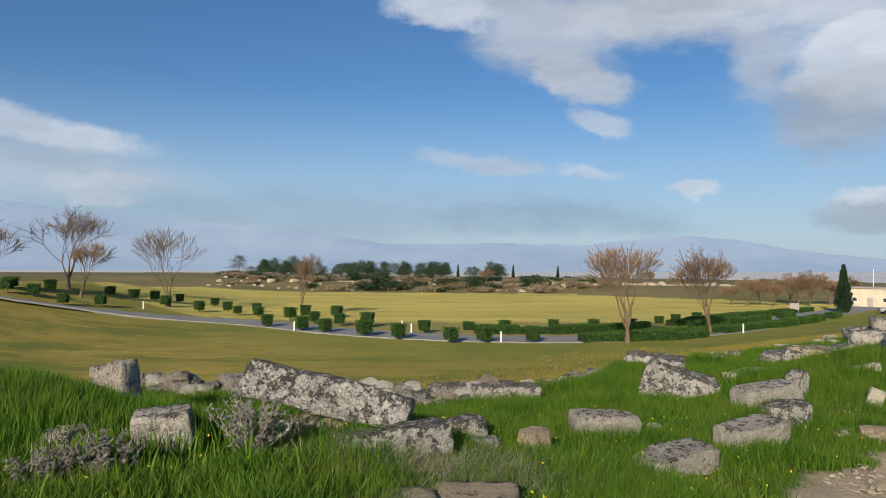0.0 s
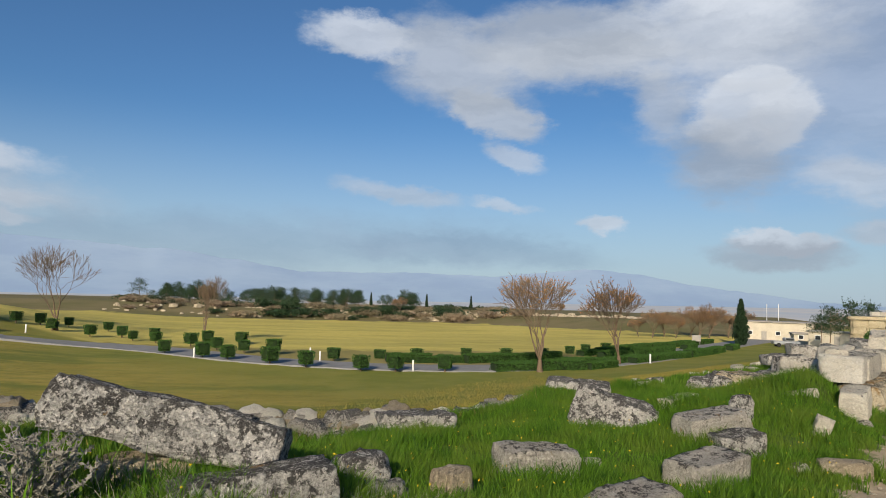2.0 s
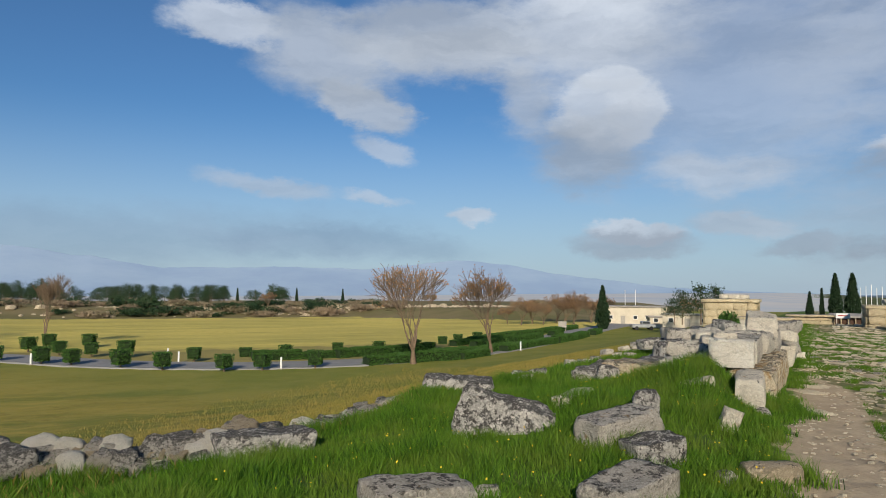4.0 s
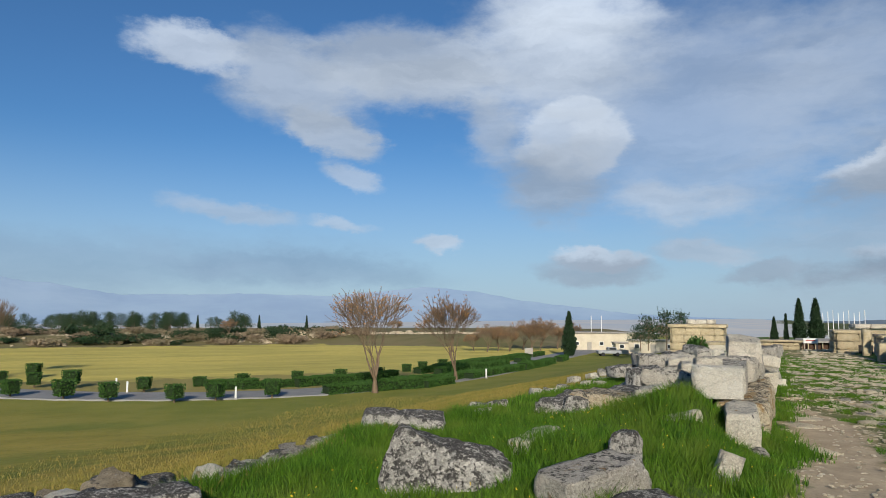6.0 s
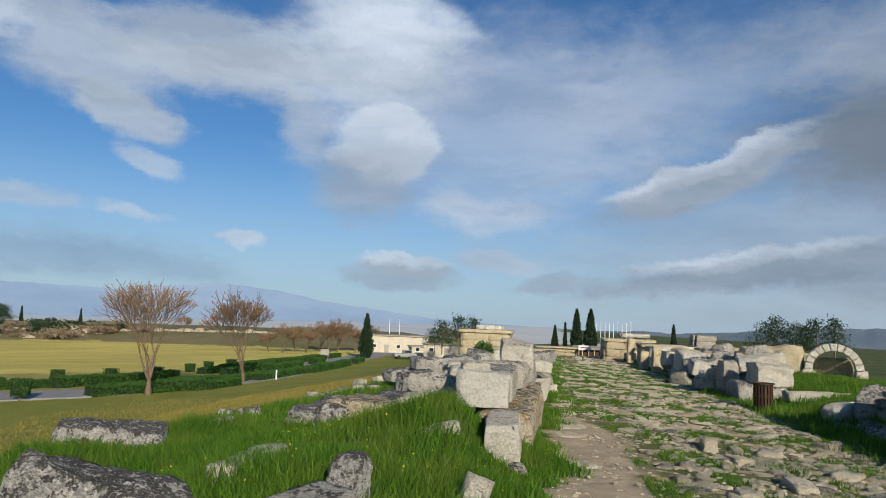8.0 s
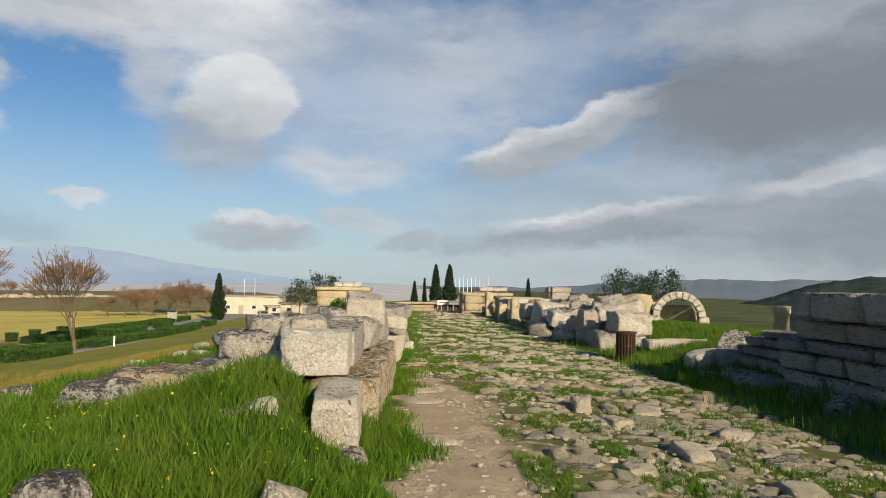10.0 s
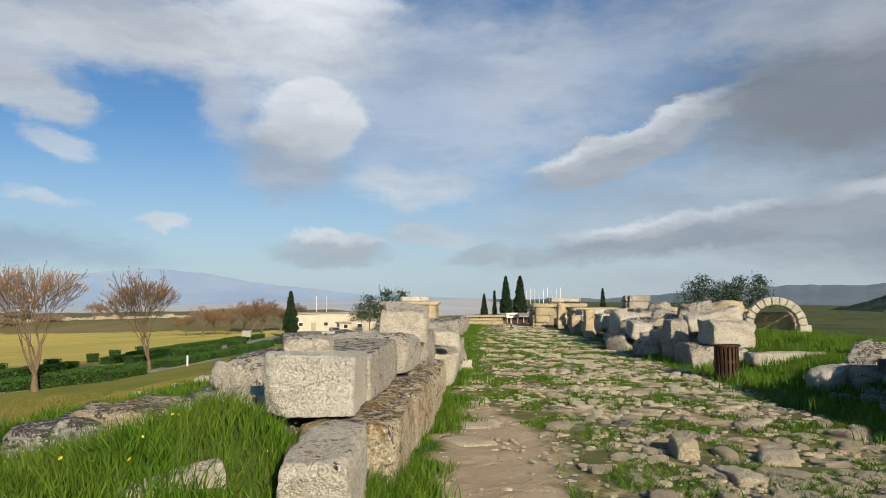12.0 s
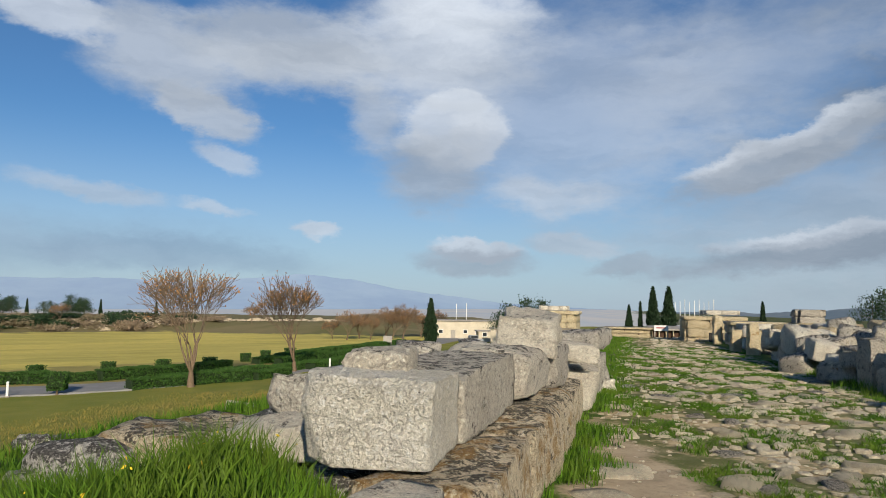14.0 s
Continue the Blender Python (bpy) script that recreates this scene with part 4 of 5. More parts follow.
stone_at(-3.22, 8.7, 0.42, 0.34, 0.74, -18, (0, -10), SOOTY, 0.0, z=-0.42, label="dark leaning block at the edge of the bank", detail=11)
stone_at(0.02, 4.78, 0.62, 0.40, 0.14, 10, mat=TAN, sink=0.06, label="flat tan stone level with the grass", detail=7)
stone_at(0.62, 5.02, 0.62, 0.42, 0.16, -8, mat=TAN, sink=0.06, label="flat tan stone level with the grass", detail=7)
stone_at(6.05, 11.70, 1.16, 0.24, 0.34, 40, (0, 0), mat=PALE, z=-0.56, sink=0, label="thin pale slab lying in the grass", detail=11, round_=0.06, lump=0.03)
stone_at(9.0, 18.5, 0.70, 0.46, 0.36, 20, (0, 8), LICHEN, label="lichened block beside the old wall", detail=9)
stone_at(9.22, 15.66, 1.22, 0.55, 0.44, 22, (3, -6), LICHEN, 0.06, z=-0.74, label="broken lichened block at the edge of the bank", detail=13, lump=0.10)
stone_at(1.5, 6.0, 0.2, 0.14, 0.1, 0, kind="boulder", mat=GREY, name="boulder", cat="boulder", label="small grey stone near the path", sub=3)
stone_at(2.0, 6.15, 0.16, 0.12, 0.12, 0, kind="boulder", mat=BANK, name="boulder", cat="boulder", label="small pale stone near the path", sub=3)
stone_at(3.3, 8.6, 0.2, 0.16, 0.16, 0, kind="boulder", mat=GREY, name="boulder", cat="boulder", label="small grey stone in tall grass", sub=3)


def rubble_wall():
    """A low collapsed dry wall along the edge of the bank: each stone its own piece."""
    rng = random.Random(12)
    root = thing("rubble_wall", -1.0, 11.9, hz(-1.0, 11.9))
    mesh = []
    for k in range(7):
        SEED[0] += 1
        ob = part("rubble_stone", rough_block(1, 1, 1, SEED[0], cuts=4, lump=0.12, round_=0.10, chips=12), (BANK, FRESH, LICHEN, TAN)[k % 4], root)
        mesh.append(ob.data)
        ob.matrix_world = pose(-1.0 + 0.22 * k, 11.9 - 0.02 * k, hz(-1 + 0.22 * k, 11.9) - 0.1, 0, 0, 50 * k) @ Matrix.Diagonal((0.3, 0.26, 0.28, 1))
    line = catmull([(-4.6, 12.4, 0), (-3.1, 11.9, 0), (-1.2, 11.9, 0), (0.2, 11.8, 0), (1.3, 11.8, 0), (2.0, 12.9, 0), (2.7, 14.1, 0), (3.6, 15.1, 0), (4.6, 15.7, 0)], 34)
    for q in line:
        for row in range(2):
            if rng.random() < 0.86 - 0.25 * row:
                s = rng.uniform(0.13, 0.34)
                x, y = q.x + rng.gauss(0, 0.17), q.y + rng.gauss(0, 0.17)
                ob = new("rubble_stone", rng.choice(mesh))
                ob.parent = root
                ob.matrix_world = pose(x, y, hz(q.x, q.y) - 0.06 + row * 0.15 + rng.uniform(0, 0.06), rng.uniform(-14, 14), rng.uniform(-14, 14), rng.uniform(0, 360)) @ Matrix.Diagonal((s * 1.15, s, s * 0.75, 1))
    tagged(root, "low collapsed rubble wall of mixed grey stones", "wall")


rubble_wall()
stone_at(3.52, 15.25, 0.34, 0.30, 0.42, 10, kind="boulder", mat=PINK, name="boulder", cat="boulder", label="reddish stone at the end of the rubble wall", sub=3)


# ---- the ruined wall left of the old road ----
def along_block(s, d, w, l, h, z, mat, turn=0, tilt=(0, 0), label="large pale limestone block on a ruined wall", **how):
    x, y = place(s, d)
    return stone_at(x, y, w, l, h, -49 + turn, tilt, mat, 0.0, label=label, z=z, detail=how.pop("detail", 13), **how)


along_block(15.02, -2.84, 0.40, 1.16, 0.62, -0.74, PALE, 3, (3, 0), label="pale foundation block with a sloping top", round_=0.10, lump=0.05, detail=16)
along_block(14.32, -2.62, 0.22, 0.34, 0.24, -0.80, GREY, 20, label="broken stone at the foot of the wall", round_=0.3)
along_block(16.45, -2.86, 0.76, 1.65, 0.60, -0.74, PLINTH, 1, label="lichen-stained foundation course, orange and black", lump=0.04, chips=3)
along_block(18.10, -2.84, 0.78, 1.70, 0.60, -0.74, PLINTH, -1, label="lichen-stained foundation course, orange and black", lump=0.05)
along_block(19.75, -2.82, 0.76, 1.60, 0.58, -0.74, PLINTH, 1, label="lichen-stained foundation course, orange and black", lump=0.05)
along_block(21.4, -2.86, 0.8, 1.7, 0.50, -0.75, PLINTH, 0, label="lichen-stained foundation course, orange and black", lump=0.05)
along_block(17.35, -4.66, 2.0, 1.30, 0.36, -0.64, PLINTH, -6, (-1, 2), label="broad foundation slab covered in orange and black lichen", lump=0.05, round_=0.10, detail=18)
along_block(16.75, -5.55, 0.42, 0.40, 0.36, -0.66, LICHEN, 12, (0, 6), label="dark lichened corner stone in the grass", round_=0.25)
along_block(16.6, -6.05, 0.34, 0.32, 0.24, -0.75, GREY, -22, label="small stone beside the foundation", round_=0.3)
along_block(18.9, -4.6, 1.7, 1.5, 0.34, -0.68, LICHEN, -8, label="broad foundation slab covered in lichen", lump=0.06, round_=0.2)
along_block(16.42, -3.46, 0.5, 1.0, 0.52, -0.72, LICHEN, 4, label="rough stone packed beneath a great block", lump=0.07)
along_block(14.25, -3.52, 0.60, 0.16, 0.34, -0.50, PALE, 44, (6, -10), label="thin slab edge showing above the grass", round_=0.15)
# two great squared blocks on the course
along_block(16.14, -3.19, 0.72, 0.70, 0.46, -0.12, FRESH, 2, (0, 1), label="great squared block with a bright broken face", round_=0.03, detail=30, lump=0.035, chips=9, worn=0.05)
along_block(17.52, -3.17, 0.70, 2.02, 0.44, -0.13, WORN, 1, (0, 0), label="long squared block with a dark weathered top", round_=0.012, detail=30, lump=0.018, chips=4)
along_block(16.62, -3.38, 0.40, 0.66, 0.16, 0.28, PALE, 10, label="broken stump on top of a squared block", round_=0.2, lump=0.1)
along_block(19.2, -3.0, 0.66, 1.2, 0.40, -0.10, WORN, -2, label="pale block with a hollow beneath it", lump=0.08, round_=0.18)
along_block(20.7, -2.96, 0.62, 1.9, 0.40, 0.26, PALE, 3, (2, 3), label="upper pale block with layered edges", lump=0.09, detail=18, chips=10, round_=0.06)
along_block(20.75, -2.95, 0.70, 1.5, 0.46, -0.18, GREY, 0, label="grey block within the wall")
along_block(22.6, -2.75, 0.8, 1.2, 0.24, -0.02, PALE, 12, (0, 5), label="flat projecting stone on the wall", lump=0.08)
along_block(24.2, -2.65, 0.9, 1.3, 0.26, 0.08, GREY, -8, (2, -4), label="thin slab laid on the wall", lump=0.08)
along_block(23.2, -2.7, 0.8, 1.6, 0.56, -0.72, PALE, 4, label="pale block at the foot of the wall", lump=0.07)
along_block(24.9, -2.6, 0.7, 1.3, 0.7, -0.74, GREY, -5, label="grey block at the foot of the wall", lump=0.07)
along_block(25.4, -2.45, 0.60, 0.75, 0.30, -0.86, PALE, 30, (0, -14), label="pale triangular stone fallen beside the wall", round_=0.3)
along_block(16.62, -4.02, 0.86, 0.50, 0.22, -0.27, PALE, -10, (4, -7), label="tilted pale slab leaning on a block", round_=0.16, lump=0.08, chips=10)
along_block(17.42, -4.06, 0.90, 0.62, 0.36, -0.21, WORN, -16, (0, 8), label="rounded pale block behind a slab", round_=0.32, lump=0.10, chips=10)
along_block(17.95, -3.78, 0.44, 0.5, 0.46, -0.20, PALE, 15, (0, 10), label="leaning pale block on the foundation", round_=0.2)


def rubble_heap(s0, s1, d0, d1, count, seed, lo, hi, z_add, mats, label, group):
    rng = random.Random(seed)
    for k in range(count):
        x, y = place(rng.uniform(s0, s1), rng.uniform(d0, d1))
        w = rng.uniform(lo, hi)
        ob = stone_at(x, y, w, w * rng.uniform(0.5, 0.9), w * rng.uniform(0.35, 0.65), rng.uniform(0, 360), (rng.uniform(-14, 14), rng.uniform(-14, 14)), rng.choice(mats), 0.05 - rng.uniform(0, z_add), label=label, detail=6)
        tagged(ob, group=group)


rubble_heap(19.8, 24.5, -5.2, -3.8, 24, 41, 0.35, 0.8, 0.42, (PALE, LICHEN, GREY), "tumbled limestone block in a heap of ruins", "tumbled blocks behind the wall")
rubble_heap(23, 38, -6.2, -3.2, 34, 42, 0.5, 1.1, 0.5, (PALE, GREY, LICHEN), "tumbled limestone block in a heap of ruins", "tumbled blocks behind the wall")
rubble_heap(26, 60, -12, -7.4, 40, 43, 0.25, 0.7, 0.0, (GREY, PALE), "small scattered stone on the slope", "scattered stones on the slope")
rubble_heap(16, 34, -8.6, -6.4, 34, 44, 0.18, 0.45, 0.05, (GREY, PALE, LICHEN), "small scattered stone at the edge of the bank", "scattered stones on the slope")


# ---- masonry ----
def unit_blocks(count, mat, seed, cuts=2):
    out = []
    for k in range(count):
        bm = rough_block(1, 1, 1, seed + k, cuts=cuts, lump=0.025, round_=0.05, worn=0.05, chips=3)
        me = bpy.data.meshes.new("block")
        bm.to_mesh(me)
        bm.free()
        me.materials.append(mat)
        out.append(me)
    return out


UNIT_OCHRE, UNIT_PALE, UNIT_SOOTY, UNIT_GREY = unit_blocks(5, OCHRE, 300), unit_blocks(5, PALE, 320), unit_blocks(7, SOOTY, 340, 6), unit_blocks(7, GREY, 360, 5)


def course(parent, a, b, z, h, thick, units, rng, lo, hi, gap=0.012, proud=0.02):
    """One course of blocks from a to b (points in the plan), each block a piece."""
    a, b = Vector(a), Vector(b)
    way = (b - a).normalized()
    turn = math.degrees(math.atan2(way.y, way.x))
    t, total = 0.0, (b - a).length
    while t < total - 0.05:
        w = min(rng.uniform(lo, hi), total - t)
        if total - t - w < lo * 0.5:
            w = total - t
        q = a + way * (t + w / 2) + Vector((-way.y, way.x)) * rng.uniform(-proud, proud)
        ob = new("block", rng.choice(units))
        ob.parent = parent
        ob.matrix_world = pose(q.x, q.y, z, 0, 0, turn + rng.choice((0, 180))) @ Matrix.Diagonal((w - gap, thick, h - gap, 1))
        t += w


def ring(s, d, w, l, turn=0):
    """The four corners of a building's plan, w across and l along the old road."""
    c = Vector(place(s, d))
    out = []
    for u, v in ((-1, -1), (1, -1), (1, 1), (-1, 1)):
        k = Vector((u * w / 2, v * l / 2))
        k.rotate(Matrix.Rotation(radians(-49 + turn), 2))
        out.append(c + k)
    return out


def tomb(s, d, w, l, h, seed, roof=0.0, units=None, courses=4, label="square stone tomb of ochre blocks", turn=0, ruin=0.0, door=False, overhang=0.25, z=None):
    """A house-shaped tomb: coursed walls, a projecting cornice slab and, on some, a low attic of stones."""
    rng = random.Random(seed)
    units = units or UNIT_OCHRE
    x, y = place(s, d)
    base = (hz(x, y) if z is None else z) - 0.12
    root = thing("tomb", x, y, base)
    corners = ring(s, d, w, l, turn)
    t = 0.36
    # added near-black box: the unlit inside as seen through gaps
    bm = bmesh.new()
    box(bm, (w - 0.5, l - 0.5, h * (1 - ruin * 0.6) - 0.06), (0, 0, (h * (1 - ruin * 0.6) - 0.06) / 2), (0, 0, -49 + turn))
    part("core", bm, DARK, root)
    hh = h / courses
    for k in range(courses):
        for e in range(4):
            a, b = corners[e], corners[(e + 1) % 4]
            if rng.random() < ruin * k / courses * 1.3:
                b = a + (b - a) * rng.uniform(0.35, 0.8)
            course(root, a, b, base + k * hh, hh, t, units, rng, 0.6, 1.3)
    if roof:
        n = max(2, round(l / 1.2))
        for k in range(n):
            bm = rough_block(w + 2 * overhang, (l + 2 * overhang) / n - 0.02, roof, seed * 3 + k, cuts=5, lump=0.02, round_=0.08)
            ob = part("roof_slab", bm, SOOTY if k % 2 else OCHRE, root)
            off = Vector((0, -(l / 2 + overhang) + (k + 0.5) * (l + 2 * overhang) / n))
            off.rotate(Matrix.Rotation(radians(-49 + turn), 2))
            ob.matrix_world = pose(x + off.x, y + off.y, base + h, 0, 0, -49 + turn)
    if door:
        # no opening is cut: a near-black slab paints the shade within
        bm = bmesh.new()
        box(bm, (0.8, 0.12, 1.1), (0, -l / 2 - 0.14, 0.75), bevel=0.02)
        ob = part("doorway", bm, DARK, root)
        ob.matrix_world = pose(x, y, base, 0, 0, -49 + turn)
    return tagged(root, label, "tomb")


UNIT_WORN = unit_blocks(7, WORN, 395, 5)


# ---- the terrace wall right of the old road ----
def terrace_wall():
    rng = random.Random(77)
    x, y = place(16, 4.1)
    root = thing("terrace_wall", x, y, hz(x, y))
    g = -0.72
    P = lambda s, d: Vector(place(s, d))
    # the wall proper: long squared courses with a ledge
    for k, (h, s1, face, lo, hi, units) in enumerate(((0.34, 19.3, 3.86, 0.5, 1.1, UNIT_WORN), (0.30, 19.5, 3.90, 0.6, 1.2, UNIT_WORN), (0.20, 19.4, 3.84, 0.5, 1.0, UNIT_GREY), (0.30, 19.2, 4.04, 0.8, 1.5, UNIT_WORN))):
        course(root, P(7.5, face + 0.3), P(s1, face + 0.3), g, h, 0.6, units, rng, lo, hi, 0.024, 0.07)
        g += h
    # cornice course that juts out, dark with age
    course(root, P(7.5, 4.20), P(18.9, 4.20), g, 0.44, 0.86, UNIT_WORN, rng, 0.9, 1.6, 0.03, 0.06)
    # its ruined end, of small stones in uneven rows
    z = -0.74
    for k, (h, s0, s1) in enumerate(((0.20, 17.2, 21.3), (0.21, 19.3, 21.6), (0.19, 19.3, 21.3), (0.17, 19.3, 21.1), (0.14, 19.4, 20.6))):
        face = (3.72 if k == 0 else 3.98) + 0.04 * k
        course(root, P(s0, face + 0.2), P(s1, face + 0.2), z, h, 0.5, UNIT_WORN + UNIT_GREY, rng, 0.18, 0.42, 0.030, 0.05)
        z += h
    bm = bmesh.new()
    box(bm, (2.2, 11.0, 1.3), (0, 0, 0))
    ob = part("earth_fill", bm, GROUND, root)
    cx, cy = place(13.2, 5.3)
    ob.matrix_world = pose(cx, cy, -0.12, 0, 0, -49)
    tagged(root, "long ruined terrace wall of weathered dark limestone courses", "wall")


terrace_wall()
along_block(22.8, 6.55, 0.95, 0.8, 0.84, -0.35, TAN, 6, label="square tan block standing alone by the wall", round_=0.015, lump=0.02, detail=18)
along_block(21.6, 4.2, 0.9, 0.7, 0.30, -0.62, GREY, -12, label="low stone at the end of the terrace wall")
along_block(21.9, 3.6, 0.62, 0.5, 0.36, -0.72, PALE, 30, (0, -12), label="pale boulder on the grassy verge", round_=0.3)
along_block(22.3, 4.4, 0.8, 0.5, 0.5, -0.58, GREY, 40, (10, -25), label="leaning slab at the end of the terrace wall")
rubble_heap(17.0, 21.0, 3.0, 3.7, 9, 51, 0.25, 0.5, 0.0, (GREY, SOOTY), "fallen stone below the terrace wall", "fallen stones below the terrace wall")
# blocks by the litter bin
along_block(26.3, 3.5, 1.0, 0.9, 0.52, -0.32, PALE, 6, (0, 4), label="rough pale block above the litter bin", lump=0.1)
along_block(26.5, 3.2, 1.2, 1.2, 0.60, -0.88, GREY, 2, label="grey foundation block behind the litter bin")
along_block(27.8, 3.7, 1.2, 1.1, 0.4, 0.0, PALE, -12, (0, -10), label="broken pale slab tilted over the ruins", lump=0.12)
along_block(27.6, 2.75, 0.5, 0.6, 1.10, -0.86, SOOTY, 6, label="upright dark stone beside the old road")
along_block(25.2, 4.3, 1.6, 0.4, 0.24, -0.62, PALE, 10, label="flat pale slab on the verge")
rubble_heap(28.0, 36, 2.5, 4.4, 34, 52, 0.5, 1.1, 0.5, (GREY, PALE, SOOTY), "tumbled grey limestone block beside the old road", "tumbled blocks right of the road")
rubble_heap(32, 46, 2.5, 6.0, 32, 53, 0.6, 1.3, 0.6, (GREY, PALE, OCHRE), "tumbled limestone block beside the old road", "tumbled blocks right of the road")


def arch_tomb(s, d, span, seed):
    """A barrel-vaulted tomb: a ring of wedge stones over a dark vault, with a back wall."""
    x, y = place(s, d)
    base = -0.95
    turn = -66
    root = thing("arched_tomb", x, y, base, turn)
    r0, r1, deep, spring = span / 2, span / 2 + 0.34, 1.1, 0.45
    n = 11
    for k in range(n):
        a0, a1 = math.pi * k / n + 0.012, math.pi * (k + 1) / n - 0.012
        bm = bmesh.new()
        rows = []
        for yy in (-deep / 2, deep / 2):
            rows.append([bm.verts.new((math.cos(a) * r, yy, spring + math.sin(a) * r)) for a, r in ((a0, r0), (a0, r1), (a1, r1), (a1, r0))])
        f, b = rows
        bm.faces.new(f)
        bm.faces.new(b[::-1])
        for j in range(4):
            bm.faces.new((f[j], b[j], b[(j + 1) % 4], f[(j + 1) % 4]))
        bmesh.ops.recalc_face_normals(bm, faces=bm.faces[:])
        bmesh.ops.bevel(bm, geom=bm.edges[:], offset=0.03, segments=1, affect="EDGES")
        part("wedge_stone", bm, PALE, root)
    for sgn in (-1, 1):
        bm = rough_block(0.5, deep, spring, seed + 5 * sgn + 9, cuts=5, lump=0.03)
        bmesh.ops.translate(bm, verts=bm.verts[:], vec=(sgn * (r0 + 0.23), 0, 0))
        part("pier", bm, PALE, root)
    bm = rough_block(span + 0.3, 0.4, spring + r0 * 0.62, seed + 40, cuts=7, lump=0.05)
    bmesh.ops.translate(bm, verts=bm.verts[:], vec=(0, deep / 2 + 0.5, 0))
    part("back_wall", bm, OCHRE, root, "sunlit ochre back wall of the vault")
    bm = rough_block(1.9, 0.9, 1.45, seed + 50, cuts=12, lump=0.08, round_=0.3)
    bmesh.ops.translate(bm, verts=bm.verts[:], vec=(-span / 2 - 1.3, 0.1, 0))
    part("side_wall", bm, OCHRE, root)
    tagged(root, "ruined tomb with a round arch of pale wedge stones", "tomb")


arch_tomb(41.6, 10.7, 1.75, 600)
along_block(41.3, 16.4, 1.7, 1.4, 1.35, -1.3, OCHRE, 5, label="small ochre block beside the arched tomb")
# tombs along the old road
tomb(74.5, -8.4, 4.3, 4.2, 2.7, 401, 0.30, label="square ochre tomb with a flat overhanging roof slab", overhang=0.35, z=-2.4)
tomb(75.0, -8.2, 2.2, 1.6, 0.42, 402, 0.0, UNIT_PALE, 1, "low attic of pale stones on a tomb roof", z=0.62)
tomb(57.5, 3.0, 3.1, 3.6, 2.0, 403, 0.22, label="ochre tomb with tall pilasters and a roof slab", overhang=0.2, door=True, z=-1.75)
tomb(59.0, 3.6, 1.8, 1.8, 0.3, 404, 0.0, UNIT_PALE, 1, "pale slab on top of a tomb", z=0.55)
tomb(62.0, -1.8, 2.6, 2.0, 1.1, 405, 0.12, label="low yellow tomb with a thin flat roof", overhang=0.4, z=-1.6)
tomb(55.0, -4.6, 3.0, 2.4, 0.8, 414, 0.14, UNIT_PALE, 2, "low pale ruin with a slab roof", ruin=0.3, z=-1.35)
tomb(51.5, 4.4, 2.2, 2.6, 1.3, 406, 0.18, UNIT_PALE, 3, "low ruined tomb of pale stone beside the road", ruin=0.35, z=-1.2)
tomb(47.5, 4.6, 2.6, 2.6, 1.5, 407, 0.0, UNIT_PALE, 3, "roofless tomb of pale stone", ruin=0.3, z=-1.25)
tomb(50.5, 7.4, 2.4, 2.4, 1.6, 408, 0.0, UNIT_OCHRE, 4, "ruined ochre tomb with a dark stump on top", ruin=0.25, z=-1.3)
tomb(50.5, 6.7, 1.0, 1.0, 0.7, 409, 0.0, UNIT_SOOTY, 2, "dark stone stump on a ruined tomb", z=0.25)
tomb(42.5, 4.2, 2.2, 2.4, 1.0, 410, 0.2, UNIT_GREY, 3, "low grey sarcophagus on a stone base", z=-1.1)
tomb(37.5, 4.0, 2.0, 2.0, 0.8, 411, 0.16, UNIT_PALE, 2, "low pale sarcophagus with a thick lid", ruin=0.2, z=-1.05)
tomb(46.0, 9.6, 2.0, 2.0, 1.2, 412, 0.14, UNIT_OCHRE, 2, "low ochre ruin behind the road", ruin=0.3, z=-1.1)
for s, d, h in ((40.5, 2.6, 1.3), (43.4, 2.4, 1.0), (51.5, 2.6, 1.5)):
    along_block(s, d, 0.42, 0.5, h, -1.05, OCHRE, 4, label="upright ochre pillar stump beside the road", detail=6)


def market_stall():
    """A dark shed with a slatted front and a white sign, at the far end of the old road."""
    x, y = place(66, 1.2)
    z = -2.0
    root = thing("shed", x, y, z, -49)
    bm = bmesh.new()
    box(bm, (3.0, 2.4, 1.3), (0, 0, 0.65), bevel=0.03)
    part("body", bm, RUSTY, root)
    bm = bmesh.new()
    box(bm, (3.5, 3.0, 0.12), (0, -0.1, 1.38), (3, 0, 0), bevel=0.02)
    part("roof", bm, ROOF, root)
    for k in range(7):
        bm = bmesh.new()
        box(bm, (0.08, 0.08, 1.3), (-1.45 + 0.48 * k, -1.36, 0.65), bevel=0.01)
        part("post", bm, OCHRE, root)
    tagged(root, "dark brown shed with posts and a flat roof", "shed")
    sx, sy = place(60.5, 0.2)
    sign = thing("sign", sx, sy, -1.85, -49)
    bm = bmesh.new()
    box(bm, (0.9, 0.06, 0.36), (0, 0, 1.35), bevel=0.01)
    panel = part("panel", bm, WHITE, sign)
    for k in (-0.4, 0.4):
        bm = bmesh.new()
        box(bm, (0.07, 0.07, 1.4), (k, 0.06, 0.7), bevel=0.01)
        part("leg", bm, ROOF, sign)
    bm = bmesh.new()
    box(bm, (0.6, 0.01, 0.07), (0, -0.037, 1.37))
    part("lettering", bm, LETTER, panel, "row of illegible dark lettering")
    tagged(sign, "white sign board on two legs", "sign")


market_stall()


